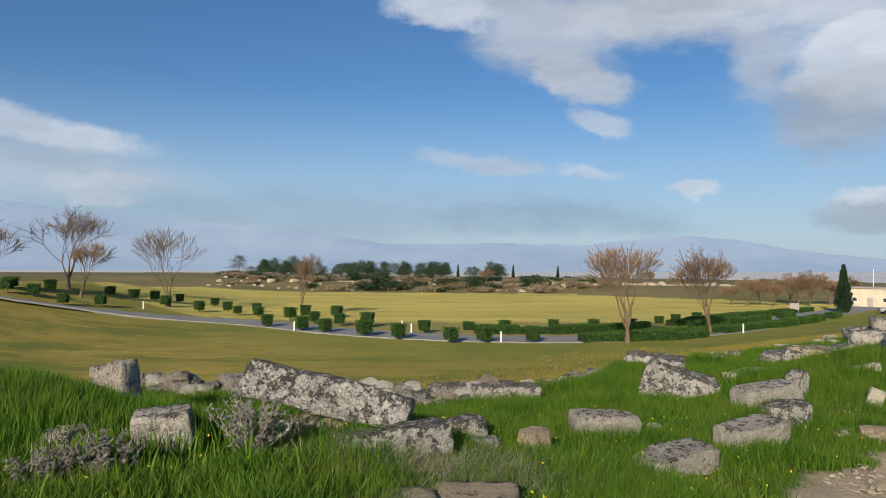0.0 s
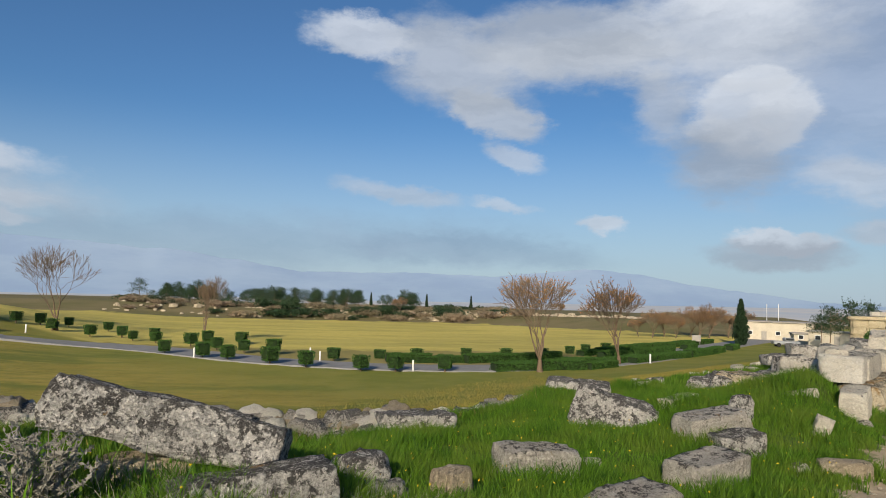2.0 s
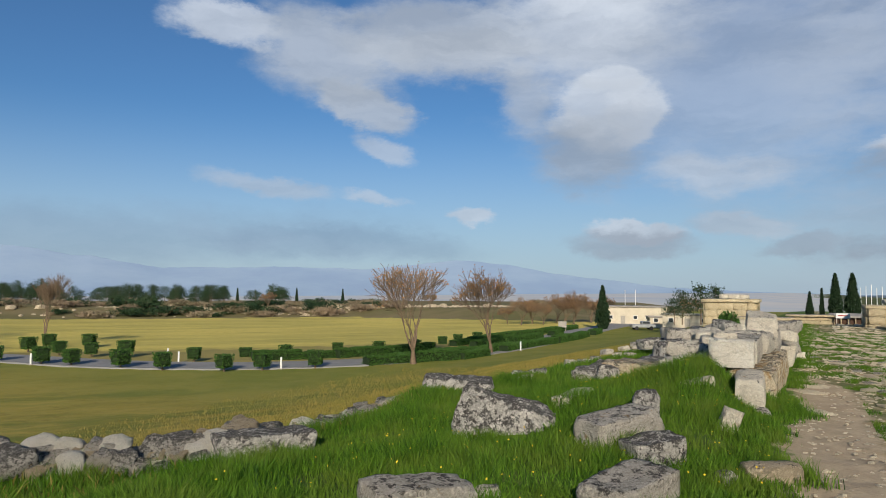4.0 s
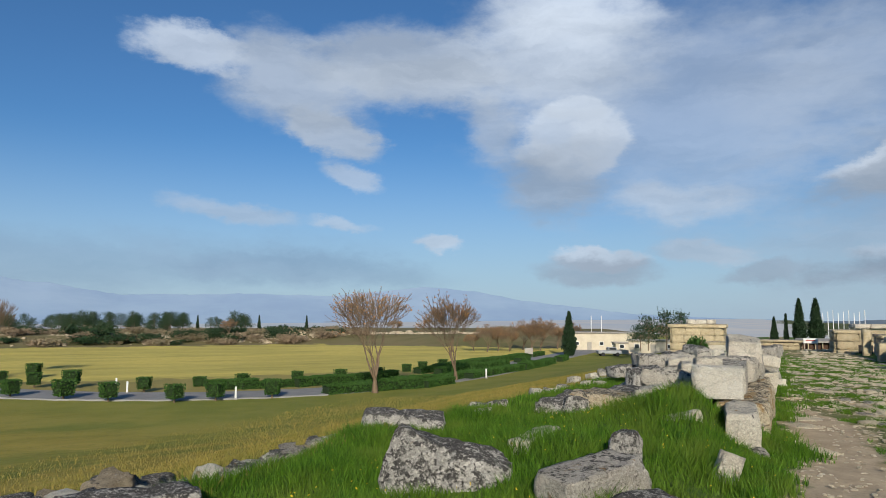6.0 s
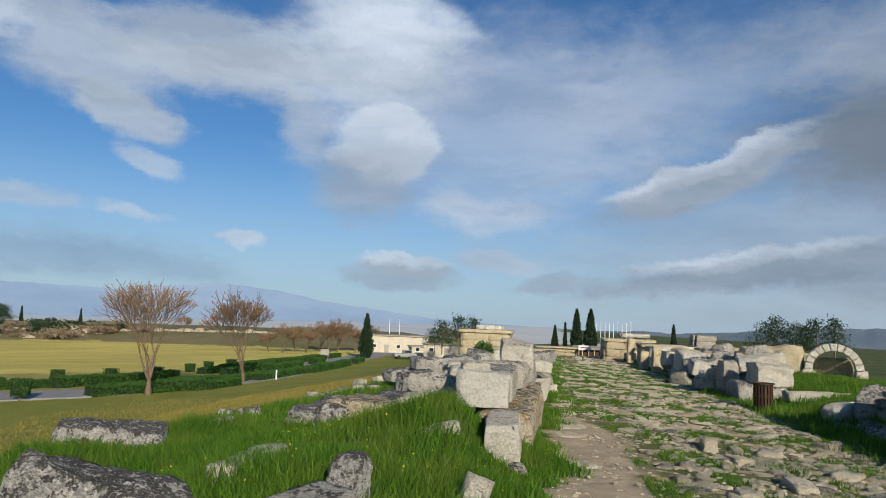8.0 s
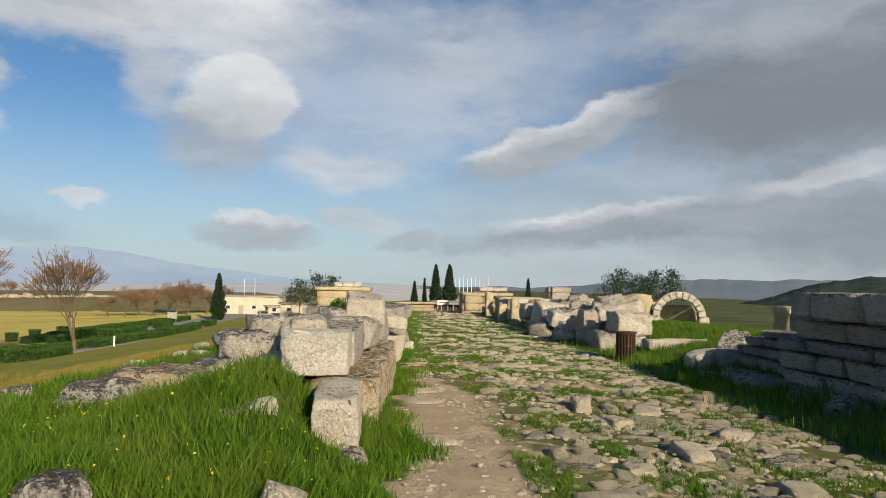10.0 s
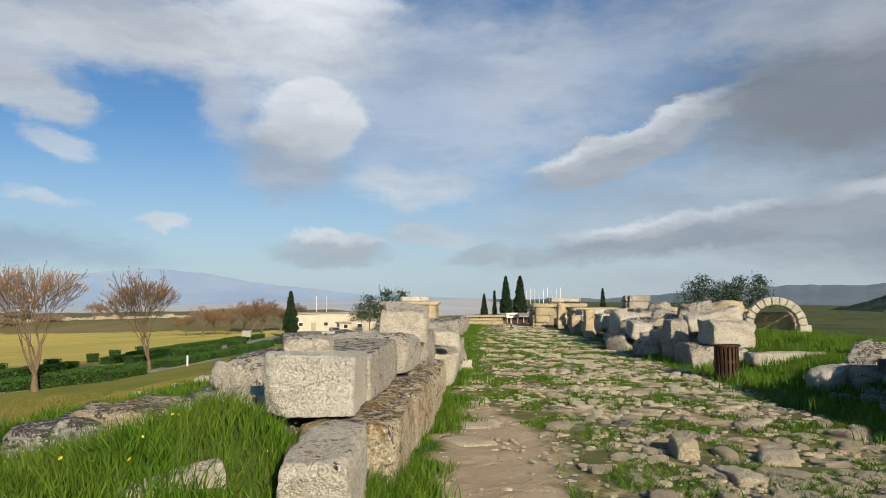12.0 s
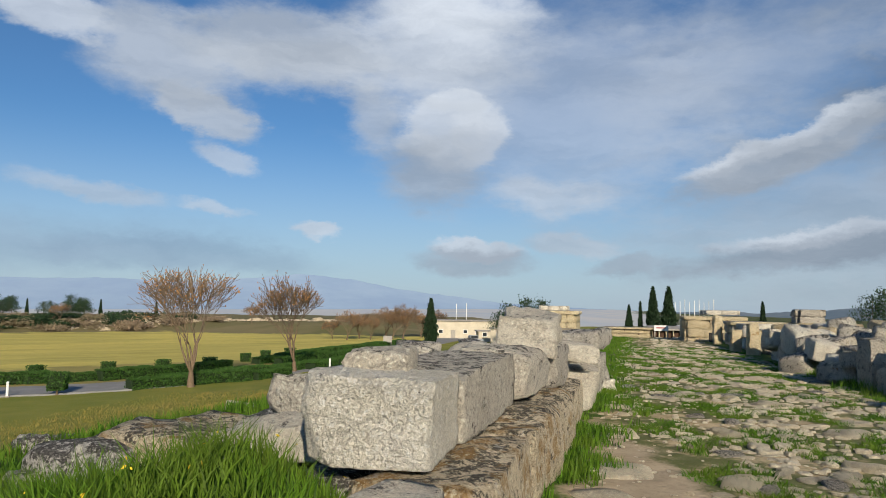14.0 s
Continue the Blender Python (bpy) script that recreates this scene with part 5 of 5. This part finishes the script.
def litter_bin(s, d):
    """A brown slatted litter bin with a rim of spikes."""
    x, y = place(s, d)
    root = thing("litter_bin", x, y, hz(x, y) - 0.03)
    n = 18
    for k in range(n):
        a = 2 * math.pi * k / n
        bm = bmesh.new()
        box(bm, (0.045, 0.018, 0.60), (0.20 * math.cos(a), 0.20 * math.sin(a), 0.34), (0, 0, math.degrees(a) + 90), bevel=0.004)
        part("slat", bm, RUSTY, root)
    for z, r in ((0.06, 0.205), (0.36, 0.213), (0.64, 0.235)):
        v, f = [], []
        for k in range(28):
            a = 2 * math.pi * k / 28
            for dr, dz in ((-0.012, -0.015), (0.012, -0.015), (0.012, 0.015), (-0.012, 0.015)):
                v.append((math.cos(a) * (r + dr), math.sin(a) * (r + dr), z + dz))
            b, c = 4 * k, 4 * ((k + 1) % 28)
            f += [(b + j, c + j, c + (j + 1) % 4, b + (j + 1) % 4) for j in range(4)]
        raw("hoop", v, f, RUSTY, root)
    bm = bmesh.new()
    bmesh.ops.create_cone(bm, cap_ends=True, segments=24, radius1=0.17, radius2=0.18, depth=0.55)
    bmesh.ops.translate(bm, verts=bm.verts[:], vec=(0, 0, 0.33))
    part("liner", bm, DARK, root)
    tagged(root, "brown slatted iron litter bin on the verge", "litter bin")


litter_bin(23.5, 2.55)


# ---- far buildings ----
def low_building(x, y, z, w, l, h, turn, label, windows=4, seed=1):
    root = thing("building", x, y, z, turn)
    bm = bmesh.new()
    box(bm, (w, l, h), (0, 0, h / 2), bevel=0.04)
    part("wall", bm, PLASTER, root)
    bm = bmesh.new()
    box(bm, (w + 0.7, l + 0.7, 0.25), (0, 0, h + 0.125), bevel=0.04)
    part("roof", bm, ROOF, root)
    for k in range(windows):
        cx = -w / 2 + (k + 0.5) * w / windows
        bm = bmesh.new()
        tall = 1.9 if k % 3 == 1 else 0.9
        box(bm, (1.0, 0.10, tall), (cx, -l / 2 - 0.03, tall / 2 + (0.1 if tall > 1 else 1.2)), bevel=0.02)
        win = part("door" if tall > 1 else "window", bm, ROOF if tall > 1 else WHITE, root)
        if tall < 1:
            bm = bmesh.new()
            box(bm, (0.8, 0.06, 0.7), (cx, -l / 2 - 0.07, 1.65))
            part("pane", bm, GLASS, win)
    return tagged(root, label, "building")


bx, by = toward(36.6, 165, *MID)
low_building(bx, by, hz(bx, by) - 0.1, 13.5, 9, 3.9, -34, "long low cream building with a flat roof", 5)
bx, by = toward(38.6, 150, *MID)
low_building(bx, by, hz(bx, by) - 0.1, 5.0, 4, 2.2, -30, "small cream plastered outbuilding with door", 2)
bx, by = toward(40.6, 140, *MID)
low_building(bx, by, -6.0, 9.0, 4, 2.6, -40, "low cream shed behind the ruins", 3)
for a in (35.9, 36.7):
    px, py = toward(a, 172, *MID)
    root = thing("flagpole", px, py, hz(px, py))
    v, f = tubes([(Vector((0, 0, 0)), Vector((0, 0, 7.6)), 0.10, 0.07)], 7)
    raw("pole", v, f, WHITE, root, True)
    v, f = tubes([(Vector((0, 0, 7.6)), Vector((0, 0, 7.8)), 0.13, 0.05)], 7)
    raw("finial", v, f, WHITE, root, True)
    tagged(root, "tall white flagpole by a far building", "flagpole", "flagpoles")
for k in range(9):
    px, py = toward(52.55 + 0.33 * k, 120, *MID)
    root = thing("flagpole", px, py, -2.6)
    v, f = tubes([(Vector((0, 0, 0)), Vector((0, 0, 4.5 + 0.2 * (k % 3))), 0.07, 0.05)], 6)
    raw("pole", v, f, WHITE, root, True)
    tagged(root, "thin white flagpole beyond the tombs", "flagpole", "row of flagpoles")


def parked_truck(x, y, turn):
    root = thing("pickup_truck", x, y, hz(x, y) + 0.02, turn)
    bm = bmesh.new()
    box(bm, (4.6, 1.75, 0.62), (0, 0, 0.75), bevel=0.1)
    part("body", bm, STEEL, root)
    bm = bmesh.new()
    box(bm, (1.7, 1.6, 0.66), (0.5, 0, 1.36), bevel=0.18)
    cab = part("cab", bm, STEEL, root)
    for yy in (-0.8, 0.8):
        bm = bmesh.new()
        box(bm, (1.3, 0.05, 0.40), (0.5, yy, 1.42), bevel=0.02)
        part("side_window", bm, GLASS, cab)
    for xx in (-1.4, 1.45):
        for yy in (-0.82, 0.82):
            bm = bmesh.new()
            bmesh.ops.create_cone(bm, cap_ends=True, segments=20, radius1=0.36, radius2=0.36, depth=0.24)
            bmesh.ops.transform(bm, matrix=pose(xx, yy, 0.36, 90, 0, 0), verts=bm.verts[:])
            wheel = part("wheel", bm, TYRE, root)
    tagged(root, "grey parked pickup truck by a far building", "pickup truck")


px, py = toward(37.2, 138, *MID)
parked_truck(px, py, -20)
bx, by = toward(30.8, 128, *MID)
root = thing("notice_board", bx, by, hz(bx, by), -35)
for nm, sz, at, mt in (("panel", (1.5, 0.1, 1.1), (0, 0, 1.3), ROOF), ("leg", (0.1, 0.1, 1.9), (-0.6, 0.1, 0.9), ROOF), ("leg", (0.1, 0.1, 1.9), (0.6, 0.1, 0.9), ROOF)):
    bm = bmesh.new()
    box(bm, sz, at, bevel=0.01)
    part(nm, bm, mt, root)
tagged(root, "grey notice board at the end of a hedge", "notice board")


# ---- scrub on the far bank ----
def scrub_bush(x, y, w, h, seed, mat, label):
    rng = np.random.default_rng(seed)
    root = thing("shrub", x, y, hz(x, y) - 0.1)
    segs = []
    for k in range(14):
        a, r = rng.uniform(0, 6.28), rng.uniform(0.2, 0.5) * w
        segs.append((Vector((0, 0, 0)), Vector((math.cos(a) * r, math.sin(a) * r, h * rng.uniform(0.5, 0.95))), 0.06, 0.02))
    v, f = tubes(segs, 4)
    raw("stem", v, f, BARK, root)
    k = 900
    p = rng.normal(size=(k, 3))
    p /= np.linalg.norm(p, axis=1)[:, None]
    p *= rng.uniform(0.45, 1.05, (k, 1)) * (0.8 + 0.3 * np.sin(5 * p[:, :1] + 3 * p[:, 1:2]))
    leaves("foliage", p * [w / 2, w / 2, h / 2] + [0, 0, h * 0.52], 0.022 * w + 0.05, mat, root, 2.0, seed, 0.6)
    return tagged(root, label, "shrub")


brown_scrub = scrub_bush(*toward(12, 196), 7, 3.2, 81, SCRUB, "brown leafless shrub on the far bank")
green_scrub = scrub_bush(*toward(-1, 200), 8, 3.6, 82, PINE, "grey-green shrub on the far bank")
rs = random.Random(21)
for k in range(150):
    a = rs.uniform(-40, 34)
    x, y = toward(a, 1)
    r = (rs.uniform(192, 226) - 0.0) / max(y, 0.5) if a < 14 else rs.uniform(150, 215) * (1.15 - 0.006 * a)
    x, y = x * r, y * r
    if y > 240 or y < 110:
        continue
    c = copy_thing(rs.choice((brown_scrub, brown_scrub, green_scrub)), pose(x, y, hz(x, y) - 0.2, 0, 0, rs.uniform(0, 360)))
    q = rs.uniform(0.35, 0.95)
    c.scale = (q * 1.5, q * 1.5, q * 0.8)
misty = bare_tree(*toward(27.5, 150, *MID), 6.5, 0.9, 91, 5, 0.6, "bare grey-brown tree beyond the hedges", 0.10)
tagged(misty, group="bare trees beyond the hedges")
for a, r, q in ((26.4, 152, 0.7), (28.4, 155, 0.9), (29.3, 152, 0.85), (30.4, 160, 1.15), (31.0, 155, 1.0), (31.8, 158, 1.25), (33.2, 165, 0.95), (20, 190, 0.8), (7.0, 196, 0.8), (34.4, 190, 1.0), (40.5, 190, 1.1), (41.8, 190, 1.0)):
    x, y = toward(a, r, *MID)
    c = copy_thing(misty, pose(x, y, hz(x, y) - 0.2, 0, 0, 37 * a))
    c.scale = (q, q, q)


def bank_of_rocks():
    """The broken pale bank that closes the field: rocks nobody could count."""
    rng = np.random.default_rng(3)
    bm0 = boulder(1, 1, 1, 900, 1, 0.3)
    bm0.verts.ensure_lookup_table()
    v0 = np.array([v.co for v in bm0.verts])
    f0 = np.array([[v.index for v in f.verts] for f in bm0.faces])
    bm0.free()
    vs, fs = [], []
    for k in range(1100):
        a = rng.uniform(-42, 30)
        x, y = toward(a, 1.0)
        if a < -3 and rng.random() < 0.8:
            continue
        yy = rng.uniform(194, 208)
        x, y = x / y * yy, yy
        s = rng.uniform(0.3, 1.1) * (1 if rng.random() < 0.9 else 1.7)
        t = rng.uniform(0, 6.28)
        c, sn = math.cos(t), math.sin(t)
        v = v0 * [s * 1.4, s, s * 0.8]
        v = np.stack([v[:, 0] * c - v[:, 1] * sn + x, v[:, 0] * sn + v[:, 1] * c + y, v[:, 2] + hz(x, y) - 0.3], 1)
        fs.append(f0 + len(vs) * len(v0))
        vs.append(v)
    tagged(raw("bank_rocks", np.concatenate(vs), np.concatenate(fs), TAN), "broken pale rocks along the bank beyond the field", "rocks", kind="stuff")


bank_of_rocks()


# ---- grass, shrubs and flowers ----
def scatter(count, s0, s1, d0, d1, seed, keep=None):
    rng = np.random.default_rng(seed)
    s, d = rng.uniform(s0, s1, count), rng.uniform(d0, d1, count)
    x, y = s * AX + d * AY, s * AY - d * AX
    patch = np.sin(2.1 * x + 0.7 * y) * np.sin(1.7 * y - 0.9 * x) + 0.6 * np.sin(5.3 * x - 2.2 * y) * np.sin(4.1 * y + 1.3 * x)
    ok = rng.uniform(-1.5, 1.6, count) < patch + 0.9 if keep is None else keep(s, d, patch, rng.uniform(0, 1, count))
    return x[ok], y[ok], patch[ok]


def wave(s, d):
    return 0.16 * np.sin(1.3 * s + 1) + 0.11 * np.sin(3.1 * s) + 0.09 * np.sin(7.3 * s + 3 * d) + 0.05 * np.sin(17 * s)


def grass():
    x, y, p = scatter(470000, -2.5, 16.5, -11.5, -1.75, 1, lambda s, d, p, u: (u < 0.75 + 0.25 * p) & (d < -2.22 + wave(s, d) - 0.25 * u) & (d > np.interp(s, [0, 4.8, 7.7, 8.7, 11.5, 16.5], [-11.6, -11.6, -9.2, -8.4, -8.6, -8.2])))
    tagged(blades("grass", x, y, 0.17 + 0.07 * p, 0.0052, GRASS, 2, 0.6), "tall fresh green grass on the bank", "grass", kind="stuff")
    x, y, p = scatter(50000, 16.5, 27, -7.6, -3.0, 3)
    tagged(blades("grass", x, y, 0.17 + 0.05 * p, 0.009, GRASS, 4), "fresh green grass around the ruined wall", "grass", kind="stuff")
    x, y, p = scatter(60000, 8, 30, -2.65, -1.55, 5, lambda s, d, p, u: d < -2.12 + 1.2 * wave(s, d) - 0.45 * u)
    tagged(blades("grass", x, y, 0.12 + 0.04 * p, 0.007, GRASS, 6), "short grass along the foot of the wall", "grass", kind="stuff")
    x, y, p = scatter(110000, 11, 34, 1.9, 8.5, 7, lambda s, d, p, u: (u < 0.35 + 0.3 * (d - 2.1)) & (d > 2.2 + wave(s, d)))
    tagged(blades("grass", x, y, 0.17 + 0.07 * p, 0.0065, GRASS, 8), "green grass on the verge below the terrace wall", "grass", kind="stuff")
    rng = np.random.default_rng(21)
    x, y = rng.normal(-3.4, 1.0, 26000), rng.normal(7.0, 0.75, 26000)
    tagged(blades("grass", x, y, 0.30, 0.008, GRASS, 22), "rank tall green grass at the edge of the bank", "grass", kind="stuff")
    # tufts between the cobbles
    x, y, p = scatter(330000, 8.5, 45, -2.3, 2.4, 9, lambda s, d, p, u: (d > -1.2 - 1.1 * np.clip((s - 17.5) / 5, 0, 1)) & ((np.sin(1.9 * s + 3 * d) * np.sin(2.7 * d - 0.8 * s) + 0.5 * np.sin(5.1 * s) * np.sin(4.3 * d + s)) > 0.0 + 0.36 * u))
    tagged(blades("grass", x, y, 0.07, 0.006, GRASS, 10, 0.9), "low green tufts between the cobbles", "grass", kind="stuff")
    # verge between path and wall far down the road
    x, y, p = scatter(30000, 20, 60, -3.0, -1.2, 11, lambda s, d, p, u: u < 0.55 - 0.75 * (d + 2.5) + 0.45 * p)
    tagged(blades("grass", x, y, 0.12, 0.012, GRASS, 12), "green grass beside the old road", "grass", kind="stuff")
    # meadow on the slope
    x, y, p = scatter(190000, -14, 60, -36, -7.6, 13, lambda s, d, p, u: u < np.exp((d + 7.6) / 18))
    tagged(blades("meadow_grass", x, y, 0.15 + 0.05 * p, 0.018, DRY, 14, 0.6), "short dry meadow grass on the slope", "grass", kind="stuff")
    # dry stalks by the low slab
    rng = np.random.default_rng(15)
    x, y = rng.normal(0.55, 0.55, 2600), rng.normal(5.75, 0.28, 2600)
    tagged(blades("dry_stalks", x, y, 0.17, 0.0022, STRAW, 16, 1.6), "tangle of dry grey stalks in the grass", "dry stalks", kind="stuff")
    x, y, p = scatter(900, 0, 16, -6.5, -2.2, 17)
    z = height(x, y) + 0.16
    c = np.stack([x, y, z], 1)
    tagged(leaves("yellow_flowers", c, 0.012, PETAL, None, 1.0, 18), "tiny yellow flowers scattered in the grass", "flowers", kind="stuff")


grass()


def silver_shrub(x, y, w, h, seed):
    """A dead silvery shrub: stiff stems that fork upwards, thick with dry scales."""
    rng = random.Random(seed)
    root = thing("dead_shrub", x, y, hz(x, y) - 0.02)
    segs, pts = [], []
    for k in range(34):
        a, lean = rng.uniform(0, 6.28), rng.uniform(0.1, 1.0)
        p = Vector((rng.gauss(0, 0.05), rng.gauss(0, 0.05), 0))
        way = Vector((math.cos(a) * lean, math.sin(a) * lean, 1)).normalized()
        ln = h * rng.uniform(0.6, 1.1)
        for j in range(6):
            q = p + way * ln / 6
            segs.append((p, q, 0.007 - 0.0008 * j, 0.006 - 0.0008 * j))
            for b in range(3):
                t = q + Vector((rng.gauss(0, 0.03), rng.gauss(0, 0.03), rng.gauss(0.02, 0.02)))
                segs.append((q, t, 0.004, 0.002))
                pts += [tuple(q.lerp(t, rng.random()) + Vector((rng.gauss(0, 0.006),) * 3)) for _ in range(4)]
            p, way = q, (way + Vector((rng.gauss(0, 0.12), rng.gauss(0, 0.12), 0.10))).normalized()
    v, f = tubes(segs, 4)
    raw("stem", v, f, SILVER, root)
    tagged(leaves("scale", pts, 0.012, SILVER, root, 1.6, seed), kind="stuff")
    return tagged(root, "dead silvery-grey shrub with stiff upright stems", "shrub")


silver_shrub(-1.12, 5.85, 0.55, 0.50, 1)
silver_shrub(-2.05, 5.25, 0.4, 0.38, 2)
silver_shrub(-2.42, 5.15, 0.4, 0.30, 3)
scrub_bush(*place(52.8, -6.7), 1.3, 1.0, 84, HEDGE, "small round green shrub among the ruins")


# ---- cobbles of the old road, nearest as pieces ----
def cobble_mesh(seed):
    """A flat stone with an uneven outline and a slightly domed top."""
    rng = random.Random(seed)
    n = 8
    bm = bmesh.new()
    rad = [rng.uniform(0.34, 0.56) for _ in range(n)]
    rings = []
    for k, z in ((1.0, -0.5), (0.98, 0.22), (0.80, 0.44)):
        rings.append([bm.verts.new((math.cos(2 * math.pi * j / n) * rad[j] * k, math.sin(2 * math.pi * j / n) * rad[j] * k, z + rng.uniform(-0.06, 0.06))) for j in range(n)])
    for a, b in zip(rings, rings[1:]):
        for j in range(n):
            bm.faces.new((a[j], a[(j + 1) % n], b[(j + 1) % n], b[j]))
    c = bm.verts.new((rng.uniform(-0.1, 0.1), rng.uniform(-0.1, 0.1), 0.47))
    for j in range(n):
        bm.faces.new((rings[2][j], rings[2][(j + 1) % n], c))
    me = bpy.data.meshes.new("cobble")
    bm.to_mesh(me)
    bm.free()
    me.materials.append(COBBLE)
    return me


def old_road():
    rng = random.Random(33)
    meshes = [cobble_mesh(500 + k) for k in range(12)]
    x, y = place(20, 0.5)
    root = tagged(thing("old_road", x, y, hz(x, y)), "ancient road of uneven worn cobbles with grass between", "road", kind="structure")
    far_v, far_f, base = [], [], 0
    near = []
    s = 7.5
    while s < 72:
        step = 0.125 + 0.006 * max(0, s - 16)
        d = -1.15 - 1.0 * max(0.0, min(1.0, (s - 17.5) / 5)) + rng.uniform(0, 0.2)
        while d < 2.25:
            w = rng.choice((rng.uniform(0.05, 0.11), rng.uniform(0.06, 0.15), rng.uniform(0.10, 0.22))) * (1 + 0.012 * max(0, s - 16))
            bare = noise.noise(Vector((s * 0.55, d * 0.8, 4.0)))
            if rng.random() < 0.62 - 0.006 * max(0, s - 16) - 0.9 * max(0.0, bare) - 0.3 * (d < -0.6):
                near.append((s + rng.uniform(-0.07, 0.07), d, w))
            d += w * rng.uniform(0.85, 1.25)
        s += step
    # loose stones and pebbles in the path and between the cobbles
    for k in range(5200):
        s = 7.5 + 38 * rng.random() ** 1.5
        near.append((s, rng.uniform(-2.25, 2.3), rng.uniform(0.02, 0.065) * (1 + 0.03 * max(0, s - 16))))
    core = sorted((q for q in near if 11.5 < q[0] < 19.5), key=lambda q: -q[2])[:300]
    chosen = set(core)
    for q in near:
        s, d, w = q
        x, y = place(s, d)
        m = pose(x, y, hz(x, y) + rng.uniform(-0.01, 0.02), rng.uniform(-7, 7), rng.uniform(-7, 7), rng.uniform(0, 360)) @ Matrix.Diagonal((w * rng.uniform(1.0, 1.7), w, min(0.06, w * rng.uniform(0.22, 0.42)), 1))
        me = rng.choice(meshes)
        if q in chosen:
            ob = new("cobble", me)
            ob.parent = root
            ob.matrix_world = m
        else:
            v = np.array([m @ a.co for a in me.vertices])
            for f in me.polygons:
                ids = list(f.vertices)
                for k in range(1, len(ids) - 1):
                    far_f.append((base + ids[0], base + ids[k], base + ids[k + 1]))
            far_v.append(v)
            base += len(v)
    far = raw("cobbles", np.concatenate(far_v), far_f, COBBLE, None, False)
    far.parent = root
    far.matrix_parent_inverse = root.matrix_world.inverted()
    tagged(far, kind="stuff")
    # worn flagstones in the trodden path
    for s, d, w, l in ((15.4, -1.9, 0.34, 0.5), (17.9, -2.02, 0.44, 0.55), (18.9, -1.9, 0.5, 0.6), (20.9, -2.0, 0.45, 0.7), (23.2, -1.85, 0.5, 0.6)):
        x, y = place(s, d)
        SEED[0] += 1
        ob = part("flagstone", rough_block(w, l, 0.10, SEED[0], cuts=4, lump=0.01, round_=0.14), COBBLE, root)
        ob.matrix_world = pose(x, y, hz(x, y) - 0.082, 0, 0, -49 + rng.uniform(-40, 40))
    # broad worn paving slabs lying almost flush among the cobbles
    slabs = []
    for k in range(6):
        SEED[0] += 1
        bm = rough_block(1, 1, 1, SEED[0], cuts=3, lump=0.03, round_=0.22, worn=0.1, chips=8)
        me = bpy.data.meshes.new("flagstone")
        bm.to_mesh(me)
        bm.free()
        me.materials.append(COBBLE if k % 3 else GREY)
        slabs.append(me)
    for k in range(110):
        s = 12.2 + 20 * rng.random() ** 1.4
        d = rng.uniform(-1.0 - 0.9 * max(0.0, min(1.0, (s - 17.5) / 5)), 2.3)
        x, y = place(s, d)
        w = rng.uniform(0.14, 0.34)
        ob = new("flagstone", rng.choice(slabs))
        ob.parent = root
        ob.matrix_world = pose(x, y, hz(x, y) - 0.045, rng.uniform(-4, 4), rng.uniform(-4, 4), rng.uniform(0, 360)) @ Matrix.Diagonal((w * rng.uniform(1.0, 1.6), w * rng.uniform(0.6, 1.0), rng.uniform(0.07, 0.11), 1))
    # larger stones standing proud of the road
    for s, d, w, l, h in ((17.3, 0.05, 0.36, 0.22, 0.20), (16.4, 0.25, 0.55, 0.26, 0.10), (17.1, 0.85, 0.55, 0.34, 0.11), (15.6, 1.3, 0.45, 0.30, 0.10), (14.8, 0.5, 0.5, 0.26, 0.13), (18.8, 1.3, 0.45, 0.26, 0.09), (14.2, -0.2, 0.3, 0.26, 0.11), (13.6, 0.9, 0.42, 0.3, 0.10)):
        x, y = place(s, d)
        SEED[0] += 1
        ob = part("flagstone", rough_block(w, l, h, SEED[0], cuts=5, lump=0.04, round_=0.25), COBBLE, root)
        ob.matrix_world = pose(x, y, hz(x, y) - 0.04, rng.uniform(-5, 5), rng.uniform(-5, 5), rng.uniform(0, 90))


old_road()
